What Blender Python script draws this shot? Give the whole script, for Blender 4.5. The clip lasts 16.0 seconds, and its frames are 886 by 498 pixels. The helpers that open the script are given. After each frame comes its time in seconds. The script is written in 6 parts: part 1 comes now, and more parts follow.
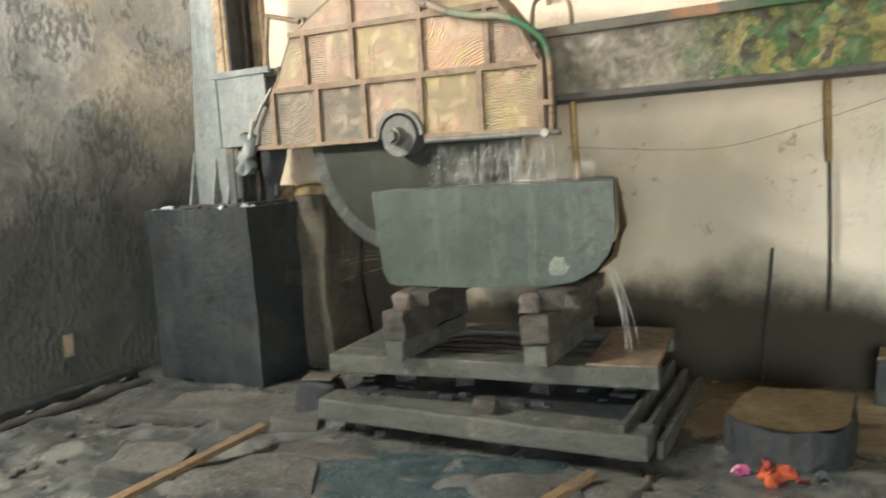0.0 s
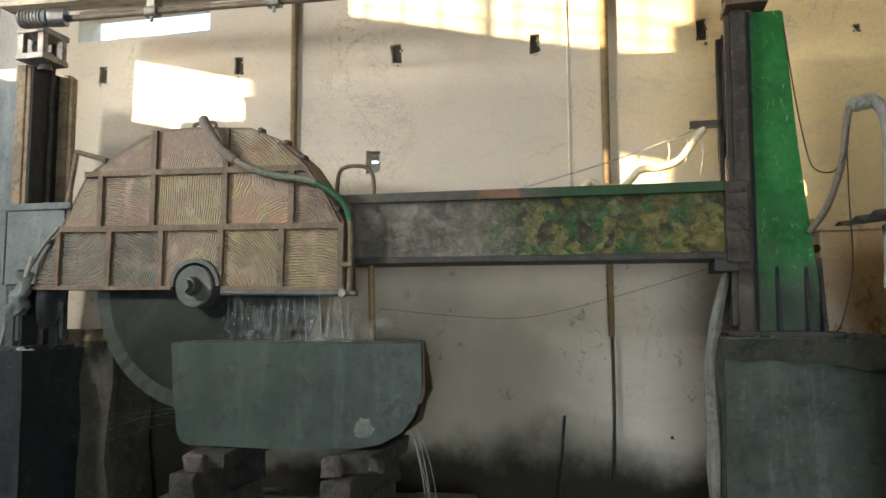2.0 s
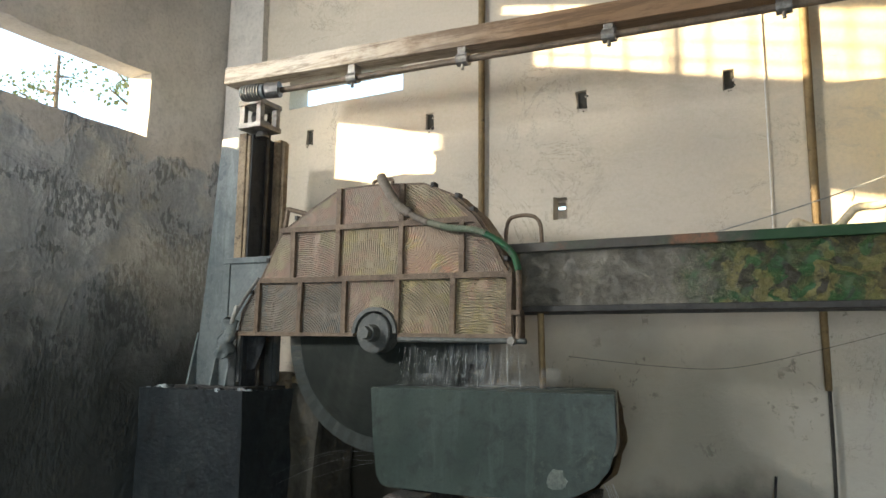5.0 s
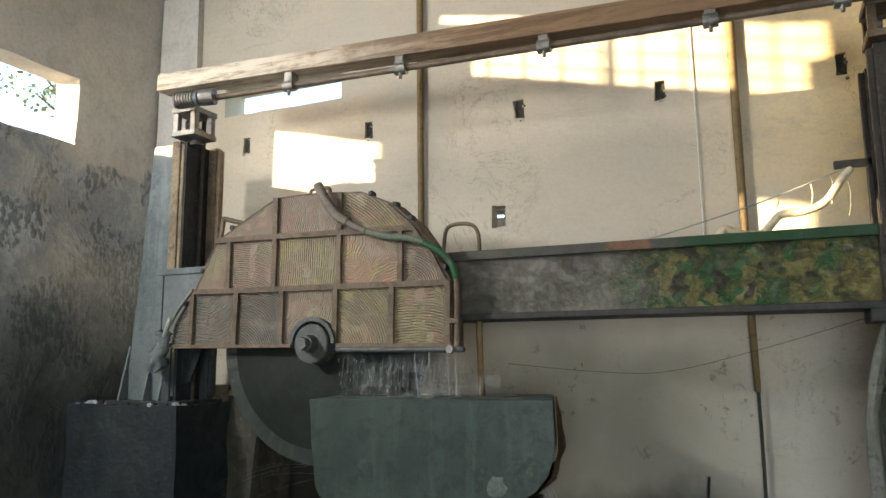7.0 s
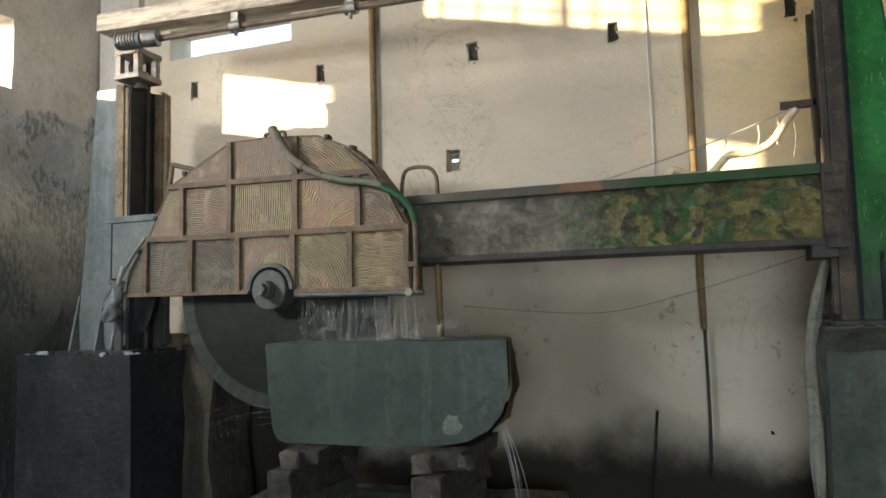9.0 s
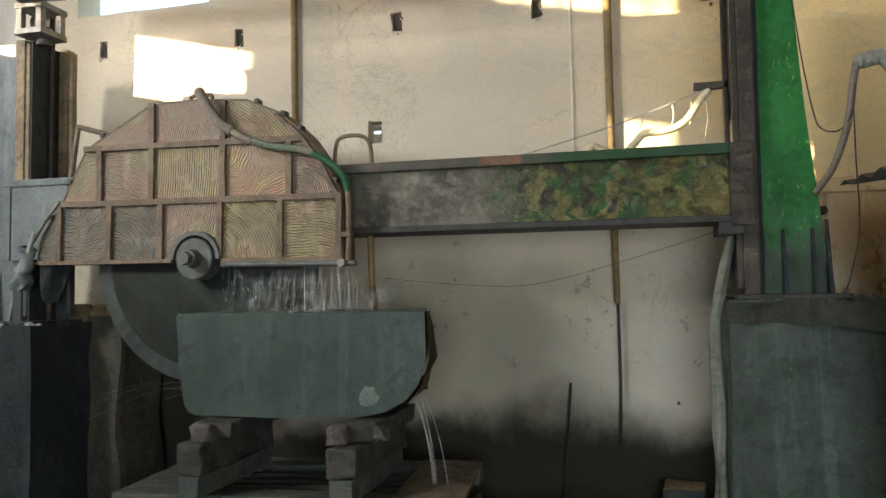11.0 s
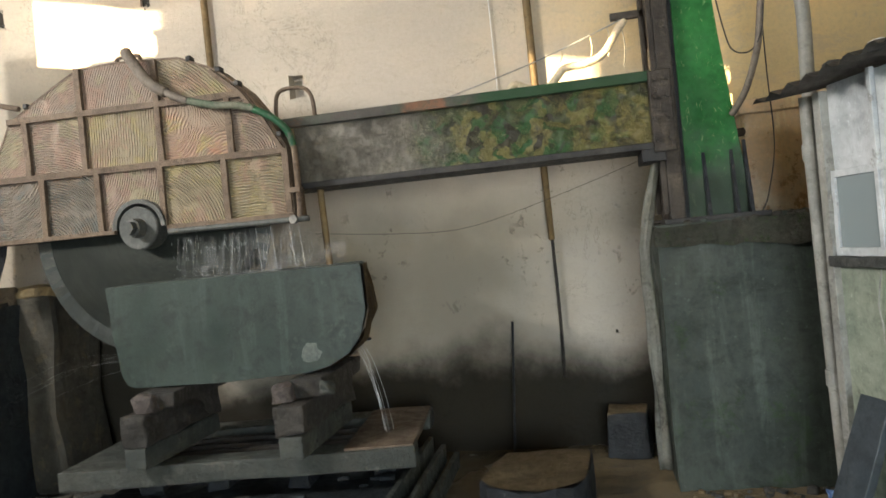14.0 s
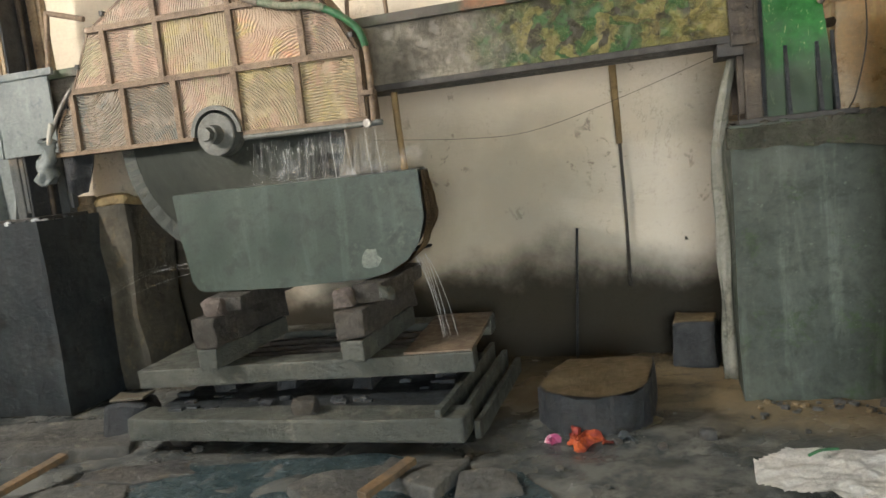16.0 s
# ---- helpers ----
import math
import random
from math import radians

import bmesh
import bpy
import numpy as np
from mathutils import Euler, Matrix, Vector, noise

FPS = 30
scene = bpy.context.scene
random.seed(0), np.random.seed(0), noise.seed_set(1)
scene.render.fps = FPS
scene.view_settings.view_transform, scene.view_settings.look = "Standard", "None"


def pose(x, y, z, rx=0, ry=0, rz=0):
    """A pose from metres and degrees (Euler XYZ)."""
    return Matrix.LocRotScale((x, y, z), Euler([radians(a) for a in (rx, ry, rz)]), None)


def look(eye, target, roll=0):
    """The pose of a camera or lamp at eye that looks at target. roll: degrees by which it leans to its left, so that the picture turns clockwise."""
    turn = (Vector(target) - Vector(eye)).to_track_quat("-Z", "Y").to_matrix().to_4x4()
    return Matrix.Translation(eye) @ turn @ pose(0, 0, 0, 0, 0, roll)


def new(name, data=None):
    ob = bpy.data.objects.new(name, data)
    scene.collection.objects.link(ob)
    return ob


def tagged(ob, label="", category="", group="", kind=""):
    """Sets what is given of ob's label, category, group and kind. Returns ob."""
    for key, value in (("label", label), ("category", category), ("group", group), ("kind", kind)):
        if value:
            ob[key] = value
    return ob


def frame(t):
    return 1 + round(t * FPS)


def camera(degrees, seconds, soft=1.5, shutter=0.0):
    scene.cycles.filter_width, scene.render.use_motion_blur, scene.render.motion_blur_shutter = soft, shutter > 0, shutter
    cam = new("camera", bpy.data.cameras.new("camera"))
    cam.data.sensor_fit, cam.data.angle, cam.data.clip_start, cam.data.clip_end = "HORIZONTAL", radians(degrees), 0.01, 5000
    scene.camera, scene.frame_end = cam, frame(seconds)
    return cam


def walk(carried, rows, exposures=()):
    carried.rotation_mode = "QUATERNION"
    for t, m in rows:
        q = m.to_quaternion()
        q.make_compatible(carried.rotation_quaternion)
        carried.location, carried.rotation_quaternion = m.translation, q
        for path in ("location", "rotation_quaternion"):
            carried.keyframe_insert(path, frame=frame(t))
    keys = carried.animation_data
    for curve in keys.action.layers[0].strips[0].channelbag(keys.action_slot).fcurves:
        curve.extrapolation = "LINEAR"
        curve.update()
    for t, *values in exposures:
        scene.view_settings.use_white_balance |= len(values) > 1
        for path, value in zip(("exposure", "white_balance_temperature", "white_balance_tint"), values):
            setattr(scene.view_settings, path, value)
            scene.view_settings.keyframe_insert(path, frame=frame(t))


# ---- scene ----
cam = camera(61.44, 16.0, shutter=0.3)
ROWS = [
    (0.0, 0.8233, 1.3415, 1.5026, 27.877, -6.717, 3.605),
    (0.5, 0.8137, 1.3315, 1.5054, 19.189, -1.454, 2.390),
    (1.0, 0.8423, 1.3359, 1.5016, 13.545, 1.667, 2.379),
    (1.5, 0.8516, 1.3346, 1.5132, 12.341, 2.921, 1.497),
    (2.0, 0.8219, 1.3130, 1.5150, 13.401, 4.870, -0.059),
    (2.5, 0.8030, 1.3041, 1.5249, 15.736, 6.114, -0.639),
    (3.0, 0.8042, 1.3107, 1.5175, 18.473, 5.273, -0.946),
    (3.5, 0.8054, 1.2938, 1.5224, 23.564, 4.747, -0.924),
    (4.0, 0.7890, 1.2796, 1.5327, 28.168, 6.231, -0.713),
    (6.5, 0.8353, 1.3025, 1.5575, 24.464, 9.312, 0.005),
    (7.0, 0.8261, 1.3029, 1.5520, 23.283, 8.615, 0.352),
    (7.5, 0.8334, 1.3078, 1.5575, 22.818, 7.885, 0.821),
    (8.0, 0.8492, 1.3217, 1.5582, 22.161, 7.631, 1.665),
    (8.5, 0.8530, 1.3224, 1.5483, 20.654, 7.010, 2.433),
    (9.0, 0.8468, 1.3143, 1.5179, 20.178, 4.687, 1.385),
    (9.5, 0.8491, 1.3275, 1.4976, 18.322, 2.066, 1.173),
    (12.0, 0.8864, 1.3477, 1.4725, 12.444, 5.052, 2.034),
    (12.5, 0.8965, 1.3478, 1.4752, 11.648, 5.995, 2.852),
    (13.0, 0.8904, 1.3446, 1.4703, 12.073, 4.482, 3.564),
    (13.5, 0.9021, 1.3591, 1.4581, 11.860, 1.996, 4.792),
    (14.0, 0.9232, 1.3655, 1.4326, 10.156, -0.738, 5.662),
    (14.5, 0.9483, 1.3863, 1.4208, 9.078, -3.294, 4.639),
    (15.0, 0.9602, 1.4003, 1.4252, 10.865, -3.627, 2.723),
    (15.5, 0.9757, 1.4178, 1.4143, 13.517, -5.592, 4.624),
    (16.0, 0.9994, 1.4445, 1.4130, 16.023, -7.232, 6.283),
]
EXPOSURES = [(0.0, 4.42, 7000, 13), (0.5, 3.62, 7000, 11), (1.0, 3.3, 6450, 11), (1.5, 3.15, 6250, 11), (2.5, 3.1, 6150, 11), (4.0, 2.98, 6050, 11), (9.0, 2.9, 6150, 11), (9.6, 2.87, 6170, 11), (12.0, 3.15, 6300, 11), (13.0, 3.08, 6350, 12), (14.0, 3.42, 6420, 14), (15.0, 3.78, 6550, 15), (16.0, 4.0, 6850, 15)]
walk(cam, [(t, pose(x, y, z, 90 + pitch, roll, yaw)) for t, x, y, z, yaw, pitch, roll in ROWS], EXPOSURES)

# ---- light ----
SUN_WAY = Vector((1.36, 1.0, -0.30)).normalized()  # the way the low sun's light travels, in through the west openings
world = bpy.data.worlds.new("sky")
scene.world = world
world.use_nodes = True
wn = world.node_tree.nodes
sky = wn.new("ShaderNodeTexSky")
sky.sky_type, sky.sun_disc = "NISHITA", False
sky.sun_elevation = math.asin(-SUN_WAY.z)
sky.sun_rotation = math.atan2(-SUN_WAY.x, -SUN_WAY.y)
wn["Background"].inputs["Strength"].default_value = 0.15
world.node_tree.links.new(sky.outputs["Color"], wn["Background"].inputs["Color"])
sun = new("sun", bpy.data.lights.new("sun", "SUN"))
sun.data.energy, sun.data.angle, sun.data.color = 3.7, radians(0.5), (1.0, 0.77, 0.44)
sun.matrix_world = look((-12, -6, 6), Vector((-12, -6, 6)) + SUN_WAY)
# added fill lamp behind the camera, set in a gateway that is never seen
fill_light = new("south_fill", bpy.data.lights.new("south_fill", "AREA"))
fill_light.data.shape, fill_light.data.size, fill_light.data.size_y = "RECTANGLE", 3.6, 2.6
fill_light.data.energy, fill_light.data.color = 36, (0.82, 0.93, 1.0)
fill_light.matrix_world = look((2.3, -3.5, 1.5), (1.0, 6.0, 2.2))
# skylight in the openings of the west wall, which throws the saw's soft shade on the plaster
for y, z, width, height, power in ((3.16, 4.6, 1.8, 0.5, 11), (2.485, 3.45, 0.42, 0.46, 14), (1.765, 3.5, 0.36, 0.38, 14)):
    pane_light = new("opening_daylight", bpy.data.lights.new("opening_daylight", "AREA"))
    pane_light.data.shape, pane_light.data.size, pane_light.data.size_y = "RECTANGLE", width, height
    pane_light.data.energy, pane_light.data.color = power, (1.0, 0.97, 0.88)
    pane_light.matrix_world = look((-4.06, y, z), (-1.2, y + 1.8, 2.0))


# ---- materials ----
def mat(name, base, rough=0.7, metal=0.0):
    m = bpy.data.materials.new(name)
    m.use_nodes = True
    b = m.node_tree.nodes["Principled BSDF"]
    b.inputs["Base Color"].default_value = (*base, 1)
    b.inputs["Roughness"].default_value, b.inputs["Metallic"].default_value = rough, metal
    b.inputs["Specular IOR Level"].default_value = 0.32
    return m


class Net:
    """A few shortcuts for wiring a node material."""

    def __init__(self, m):
        self.m, self.t = m, m.node_tree
        self.n, self.l = m.node_tree.nodes, m.node_tree.links
        self.b = self.n["Principled BSDF"]
        co = self.n.new("ShaderNodeTexCoord")
        self.obj = co.outputs["Object"]
        geo = self.n.new("ShaderNodeNewGeometry")
        self.pos = geo.outputs["Position"]

    def put(self, sock, value):
        if isinstance(value, bpy.types.NodeSocket):
            self.l.new(value, sock)
        else:
            sock.default_value = value

    def scaled(self, vec, s):
        n = self.n.new("ShaderNodeMapping")
        self.l.new(vec, n.inputs["Vector"])
        n.inputs["Scale"].default_value = s
        return n.outputs["Vector"]

    def noise(self, scale, detail=6, rough=0.6, vec=None, distort=0.0):
        n = self.n.new("ShaderNodeTexNoise")
        self.l.new(vec or self.pos, n.inputs["Vector"])
        n.inputs["Scale"].default_value, n.inputs["Detail"].default_value = scale, detail
        n.inputs["Roughness"].default_value, n.inputs["Distortion"].default_value = rough, distort
        return n.outputs["Fac"]

    def ramp(self, fac, lo, hi, a=0.0, b=1.0):
        n = self.n.new("ShaderNodeMapRange")
        self.l.new(fac, n.inputs["Value"])
        for k, v in zip(("From Min", "From Max", "To Min", "To Max"), (lo, hi, a, b)):
            n.inputs[k].default_value = v
        n.interpolation_type = "SMOOTHSTEP"
        return n.outputs["Result"]

    def mix(self, fac, a, b, blend="MIX"):
        n = self.n.new("ShaderNodeMix")
        n.data_type, n.blend_type = "RGBA", blend
        for s, v in zip((n.inputs[0], n.inputs[6], n.inputs[7]), (fac, a, b)):
            self.put(s, (*v, 1) if isinstance(v, tuple) else v)
        return n.outputs[2]

    def math(self, op, a, b=0.0):
        n = self.n.new("ShaderNodeMath")
        n.operation = op
        self.put(n.inputs[0], a)
        self.put(n.inputs[1], b)
        return n.outputs[0]

    def axis(self, k, vec=None):
        n = self.n.new("ShaderNodeSeparateXYZ")
        self.l.new(vec or self.pos, n.inputs[0])
        return n.outputs[k]

    def bump(self, *layers):
        last = None
        for height, strength, dist in layers:
            n = self.n.new("ShaderNodeBump")
            n.inputs["Strength"].default_value, n.inputs["Distance"].default_value = strength, dist
            self.l.new(height, n.inputs["Height"])
            if last:
                self.l.new(last, n.inputs["Normal"])
            last = n.outputs["Normal"]
        self.l.new(last, self.b.inputs["Normal"])

    def color(self, c):
        self.l.new(c, self.b.inputs["Base Color"])

    def rough(self, r):
        self.put(self.b.inputs["Roughness"], r)


def worn(name, a, b, c=None, scale=3.0, fine=40.0, rough=(0.5, 0.85), metal=0.0, bump=0.3, size=0.01, local=False, grime=0.5, drip=0.25):
    """Two colours in large blotches, a third in ragged patches, grime, running streaks and fine relief."""
    m = mat(name, a, 0.7, metal)
    n = Net(m)
    v = n.obj if local else n.pos
    big, mid, small = n.noise(scale, 6, 0.65, v), n.noise(scale * 4.7, 8, 0.75, v, 0.4), n.noise(fine, 7, 0.7, v)
    col = n.mix(n.ramp(big, 0.4, 0.6), a, b)
    if c:
        patch = n.math("ADD", n.math("MULTIPLY", n.noise(scale * 2.3, 8, 0.75, v, 0.3), 0.8), n.math("MULTIPLY", small, 0.2))
        col = n.mix(n.ramp(patch, 0.545, 0.6, 0.0, 0.85), col, c)
    streak = n.noise(9.0, 6, 0.65, n.scaled(v, (1, 1, 0.12)), 0.3)
    col = n.mix(n.ramp(streak, 0.5, 0.72, 0.0, drip), col, tuple(min(1, x * 1.9 + 0.01) for x in b))
    col = n.mix(n.ramp(mid, 0.45, 0.68, 0.0, grime), col, tuple(x * 0.4 for x in a))
    col = n.mix(n.ramp(small, 0.35, 0.75, 0.0, 0.4), col, tuple(x * 0.5 for x in a))
    col = n.mix(n.ramp(n.noise(fine * 1.7, 4, 0.6, v), 0.64, 0.7, 0.0, 0.35), col, tuple(min(1, x * 2.1 + 0.015) for x in b))
    n.color(col)
    n.rough(n.ramp(mid, 0.3, 0.7, *rough))
    n.bump((big, bump, size * 3), (mid, bump, size * 1.5), (small, bump, size))
    return m


def plaster_wall(name):
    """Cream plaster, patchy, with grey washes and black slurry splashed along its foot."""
    m = mat(name, (0.62, 0.56, 0.46), 0.9)
    n = Net(m)
    big, mid, fine = n.noise(0.55, 4, 0.55), n.noise(2.6, 7, 0.65), n.noise(38, 6, 0.7)
    col = n.mix(n.ramp(big, 0.35, 0.65), (0.55, 0.495, 0.4), (0.45, 0.41, 0.345))
    col = n.mix(n.ramp(mid, 0.42, 0.72, 0.0, 0.45), col, (0.47, 0.42, 0.34))
    col = n.mix(n.ramp(n.noise(7, 8, 0.75), 0.6, 0.72, 0.0, 0.35), col, (0.33, 0.3, 0.25))
    x, z = n.axis(0), n.axis(2)
    # the ochre limewash of the right-hand stretch
    col = n.mix(n.ramp(n.math("ADD", x, n.math("MULTIPLY", mid, 0.5)), 1.6, 2.2, 0.0, 0.75), col, (0.62, 0.5, 0.26))
    high = n.math("MULTIPLY", n.ramp(n.math("ADD", x, n.math("MULTIPLY", mid, 0.7)), 0.5, 1.9, 0.0, 0.75), n.ramp(n.math("ADD", z, mid), 2.6, 3.3))
    col = n.mix(high, col, (0.72, 0.54, 0.27))
    # low right-hand plaster painted darker for its dimmer light, up to a ragged line
    low_edge = n.math("ADD", z, n.math("MULTIPLY", n.noise(1.6, 6, 0.6), 0.35))
    col = n.mix(n.math("MULTIPLY", n.ramp(low_edge, 1.42, 1.6, 0.8, 0.0), n.ramp(x, -0.6, 0.3)), col, (0.35, 0.335, 0.3))
    # dried spray where the blade throws it, plus painted-in soft shade of the saw
    dx = n.math("MULTIPLY", n.math("ADD", x, 0.35), 0.7)
    dz = n.math("MULTIPLY", n.math("ADD", z, -0.9), 0.85)
    dist = n.math("SQRT", n.math("ADD", n.math("MULTIPLY", dx, dx), n.math("MULTIPLY", dz, dz)))
    dist = n.math("ADD", dist, n.math("MULTIPLY", n.noise(1.7, 6, 0.6), 0.9))
    cloud = n.math("MULTIPLY", n.ramp(dist, 0.75, 1.6, 0.85, 0.0), n.ramp(n.noise(1.5, 5, 0.6, n.pos, 0.3), 0.3, 0.6, 0.8, 1.0))
    col = n.mix(cloud, col, (0.25, 0.23, 0.19))
    fleck = n.math("MULTIPLY", n.ramp(n.noise(15, 8, 0.75, n.scaled(n.pos, (1, 1, 0.8)), 0.5), 0.575, 0.62, 0.0, 0.65), n.math("MULTIPLY", n.ramp(n.noise(1.9, 3, 0.5), 0.48, 0.58), n.ramp(z, 1.9, 2.2, 1.0, 0.0)))
    col = n.mix(fleck, col, (0.13, 0.12, 0.1))
    # flaked spots
    col = n.mix(n.math("MULTIPLY", n.ramp(n.noise(14, 6, 0.7), 0.58, 0.64), n.math("MULTIPLY", n.ramp(z, 1.3, 2.0, 0.8, 0.0), n.ramp(dist, 1.2, 1.8))), col, (0.26, 0.25, 0.23))
    col = n.mix(n.math("MULTIPLY", n.ramp(fine, 0.35, 0.8, 0.0, 0.3), n.ramp(dist, 1.2, 1.8)), col, (0.3, 0.27, 0.22))
    trowel = n.noise(3.3, 9, 0.8, n.scaled(n.pos, (1, 1, 2.2)), 0.8)
    col = n.mix(n.math("MULTIPLY", n.ramp(trowel, 0.5, 0.62, 0.0, 0.42), n.ramp(dist, 1.2, 1.8)), col, (0.4, 0.36, 0.29))
    crack = n.math("ABSOLUTE", n.math("ADD", n.noise(1.5, 9, 0.72, n.pos, 0.7), -0.5))
    crack = n.math("MULTIPLY", n.ramp(crack, 0.0, 0.006, 0.75, 0.0), n.ramp(n.noise(0.9, 3, 0.5), 0.5, 0.6))
    col = n.mix(crack, col, (0.2, 0.18, 0.15))
    col = n.mix(n.math("MULTIPLY", n.ramp(n.noise(5.5, 9, 0.8, n.pos, 1.2), 0.63, 0.66, 0.0, 0.5), n.ramp(dist, 1.2, 1.8)), col, (0.25, 0.23, 0.2))
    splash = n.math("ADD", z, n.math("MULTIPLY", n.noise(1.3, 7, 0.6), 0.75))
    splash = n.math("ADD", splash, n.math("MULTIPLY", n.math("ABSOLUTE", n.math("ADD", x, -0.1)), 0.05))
    # Raised at the far left, painting the shaded cream plaster there dark.
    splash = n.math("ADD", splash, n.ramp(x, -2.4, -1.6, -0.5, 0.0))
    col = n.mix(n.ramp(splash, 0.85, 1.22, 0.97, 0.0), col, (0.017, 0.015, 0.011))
    n.b.inputs["Specular IOR Level"].default_value = 0.08
    n.color(col)
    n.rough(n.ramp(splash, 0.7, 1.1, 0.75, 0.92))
    n.bump((mid, 0.6, 0.025), (trowel, 0.5, 0.012), (n.noise(9, 8, 0.7), 0.6, 0.014), (fine, 0.4, 0.005))
    return m


def slurry_wall(name):
    """Old grey render, its lower part under a thick pimpled coat of stone slurry, painted darker low down where less
    light falls.
    """
    m = mat(name, (0.16, 0.155, 0.145), 0.8)
    n = Net(m)
    big, mid, fine = n.noise(0.7, 5, 0.6), n.noise(2.4, 8, 0.7, n.pos, 0.4), n.noise(34, 7, 0.7)
    pimple = n.noise(24, 3, 0.5, n.scaled(n.pos, (1, 1.15, 0.62)))
    patch = n.ramp(n.noise(2.0, 5, 0.6, n.pos, 0.5), 0.4, 0.58, 0.15, 1.0)
    pimple = n.math("MULTIPLY", pimple, patch)
    z, y = n.axis(2), n.axis(1)
    edge = n.math("ADD", z, n.math("MULTIPLY", mid, 1.5))
    bare = n.mix(n.ramp(big, 0.35, 0.65), (0.58, 0.55, 0.5), (0.45, 0.43, 0.4))
    bare = n.mix(n.ramp(mid, 0.45, 0.7, 0.0, 0.5), bare, (0.33, 0.31, 0.28))
    coat = n.mix(n.ramp(mid, 0.42, 0.6), (0.27, 0.29, 0.305), (0.42, 0.435, 0.44))
    coat = n.mix(n.ramp(pimple, 0.42, 0.52, 0.0, 0.7), coat, (0.1, 0.11, 0.115))
    tan = n.math("ADD", n.noise(1.3, 7, 0.65, n.pos, 0.3), n.math("MULTIPLY", n.math("ADD", y, -5.0), 0.12))
    coat = n.mix(n.ramp(tan, 0.53, 0.66, 0.0, 0.45), coat, (0.48, 0.44, 0.35))
    on = n.ramp(edge, 3.85, 4.0)
    col = n.mix(on, coat, bare)
    # Darkens the colour towards the floor in place of the fading light.
    low = n.math("ADD", z, n.math("MULTIPLY", n.noise(1.1, 6, 0.65), 1.9))
    col = n.mix(n.ramp(low, 2.1, 3.6, 0.95, 0.0), col, (0.026, 0.031, 0.03))
    col = n.mix(n.ramp(fine, 0.4, 0.8, 0.0, 0.3), col, (0.06, 0.06, 0.058))
    n.color(col)
    n.rough(n.ramp(mid, 0.35, 0.65, 0.55, 0.9))
    n.bump((mid, 0.5, 0.03), (n.math("MULTIPLY", pimple, n.ramp(edge, 3.85, 4.0, 1.0, 0.1)), 0.9, 0.022), (fine, 0.4, 0.006))
    return m


def slurry_floor(name):
    """Trampled mud of stone dust, wet in places."""
    m = mat(name, (0.16, 0.16, 0.15), 0.7)
    n = Net(m)
    big, mid, fine = n.noise(0.9, 6, 0.6), n.noise(4.5, 8, 0.7), n.noise(45, 6, 0.7)
    x, y = n.axis(0), n.axis(1)
    col = n.mix(n.ramp(mid, 0.38, 0.64), (0.026, 0.032, 0.034), (0.082, 0.087, 0.082))
    col = n.mix(n.ramp(n.noise(2.1, 7, 0.65), 0.53, 0.6, 0.0, 0.7), col, (0.115, 0.12, 0.112))
    brown = n.math("ADD", n.math("ADD", y, n.math("MULTIPLY", big, 1.2)), n.math("MULTIPLY", x, 0.2))
    col = n.mix(n.ramp(brown, 5.7, 6.15, 0.0, 0.85), col, (0.15, 0.115, 0.065))
    col = n.mix(n.ramp(fine, 0.4, 0.75, 0.0, 0.4), col, (0.05, 0.05, 0.046))
    n.color(col)
    wet = n.ramp(n.noise(1.4, 5, 0.6), 0.48, 0.66)
    n.rough(n.ramp(wet, 0.0, 1.0, 0.2, 0.8))
    n.bump((big, 0.4, 0.05), (mid, 0.4, 0.022), (fine, 0.4, 0.005))
    return m


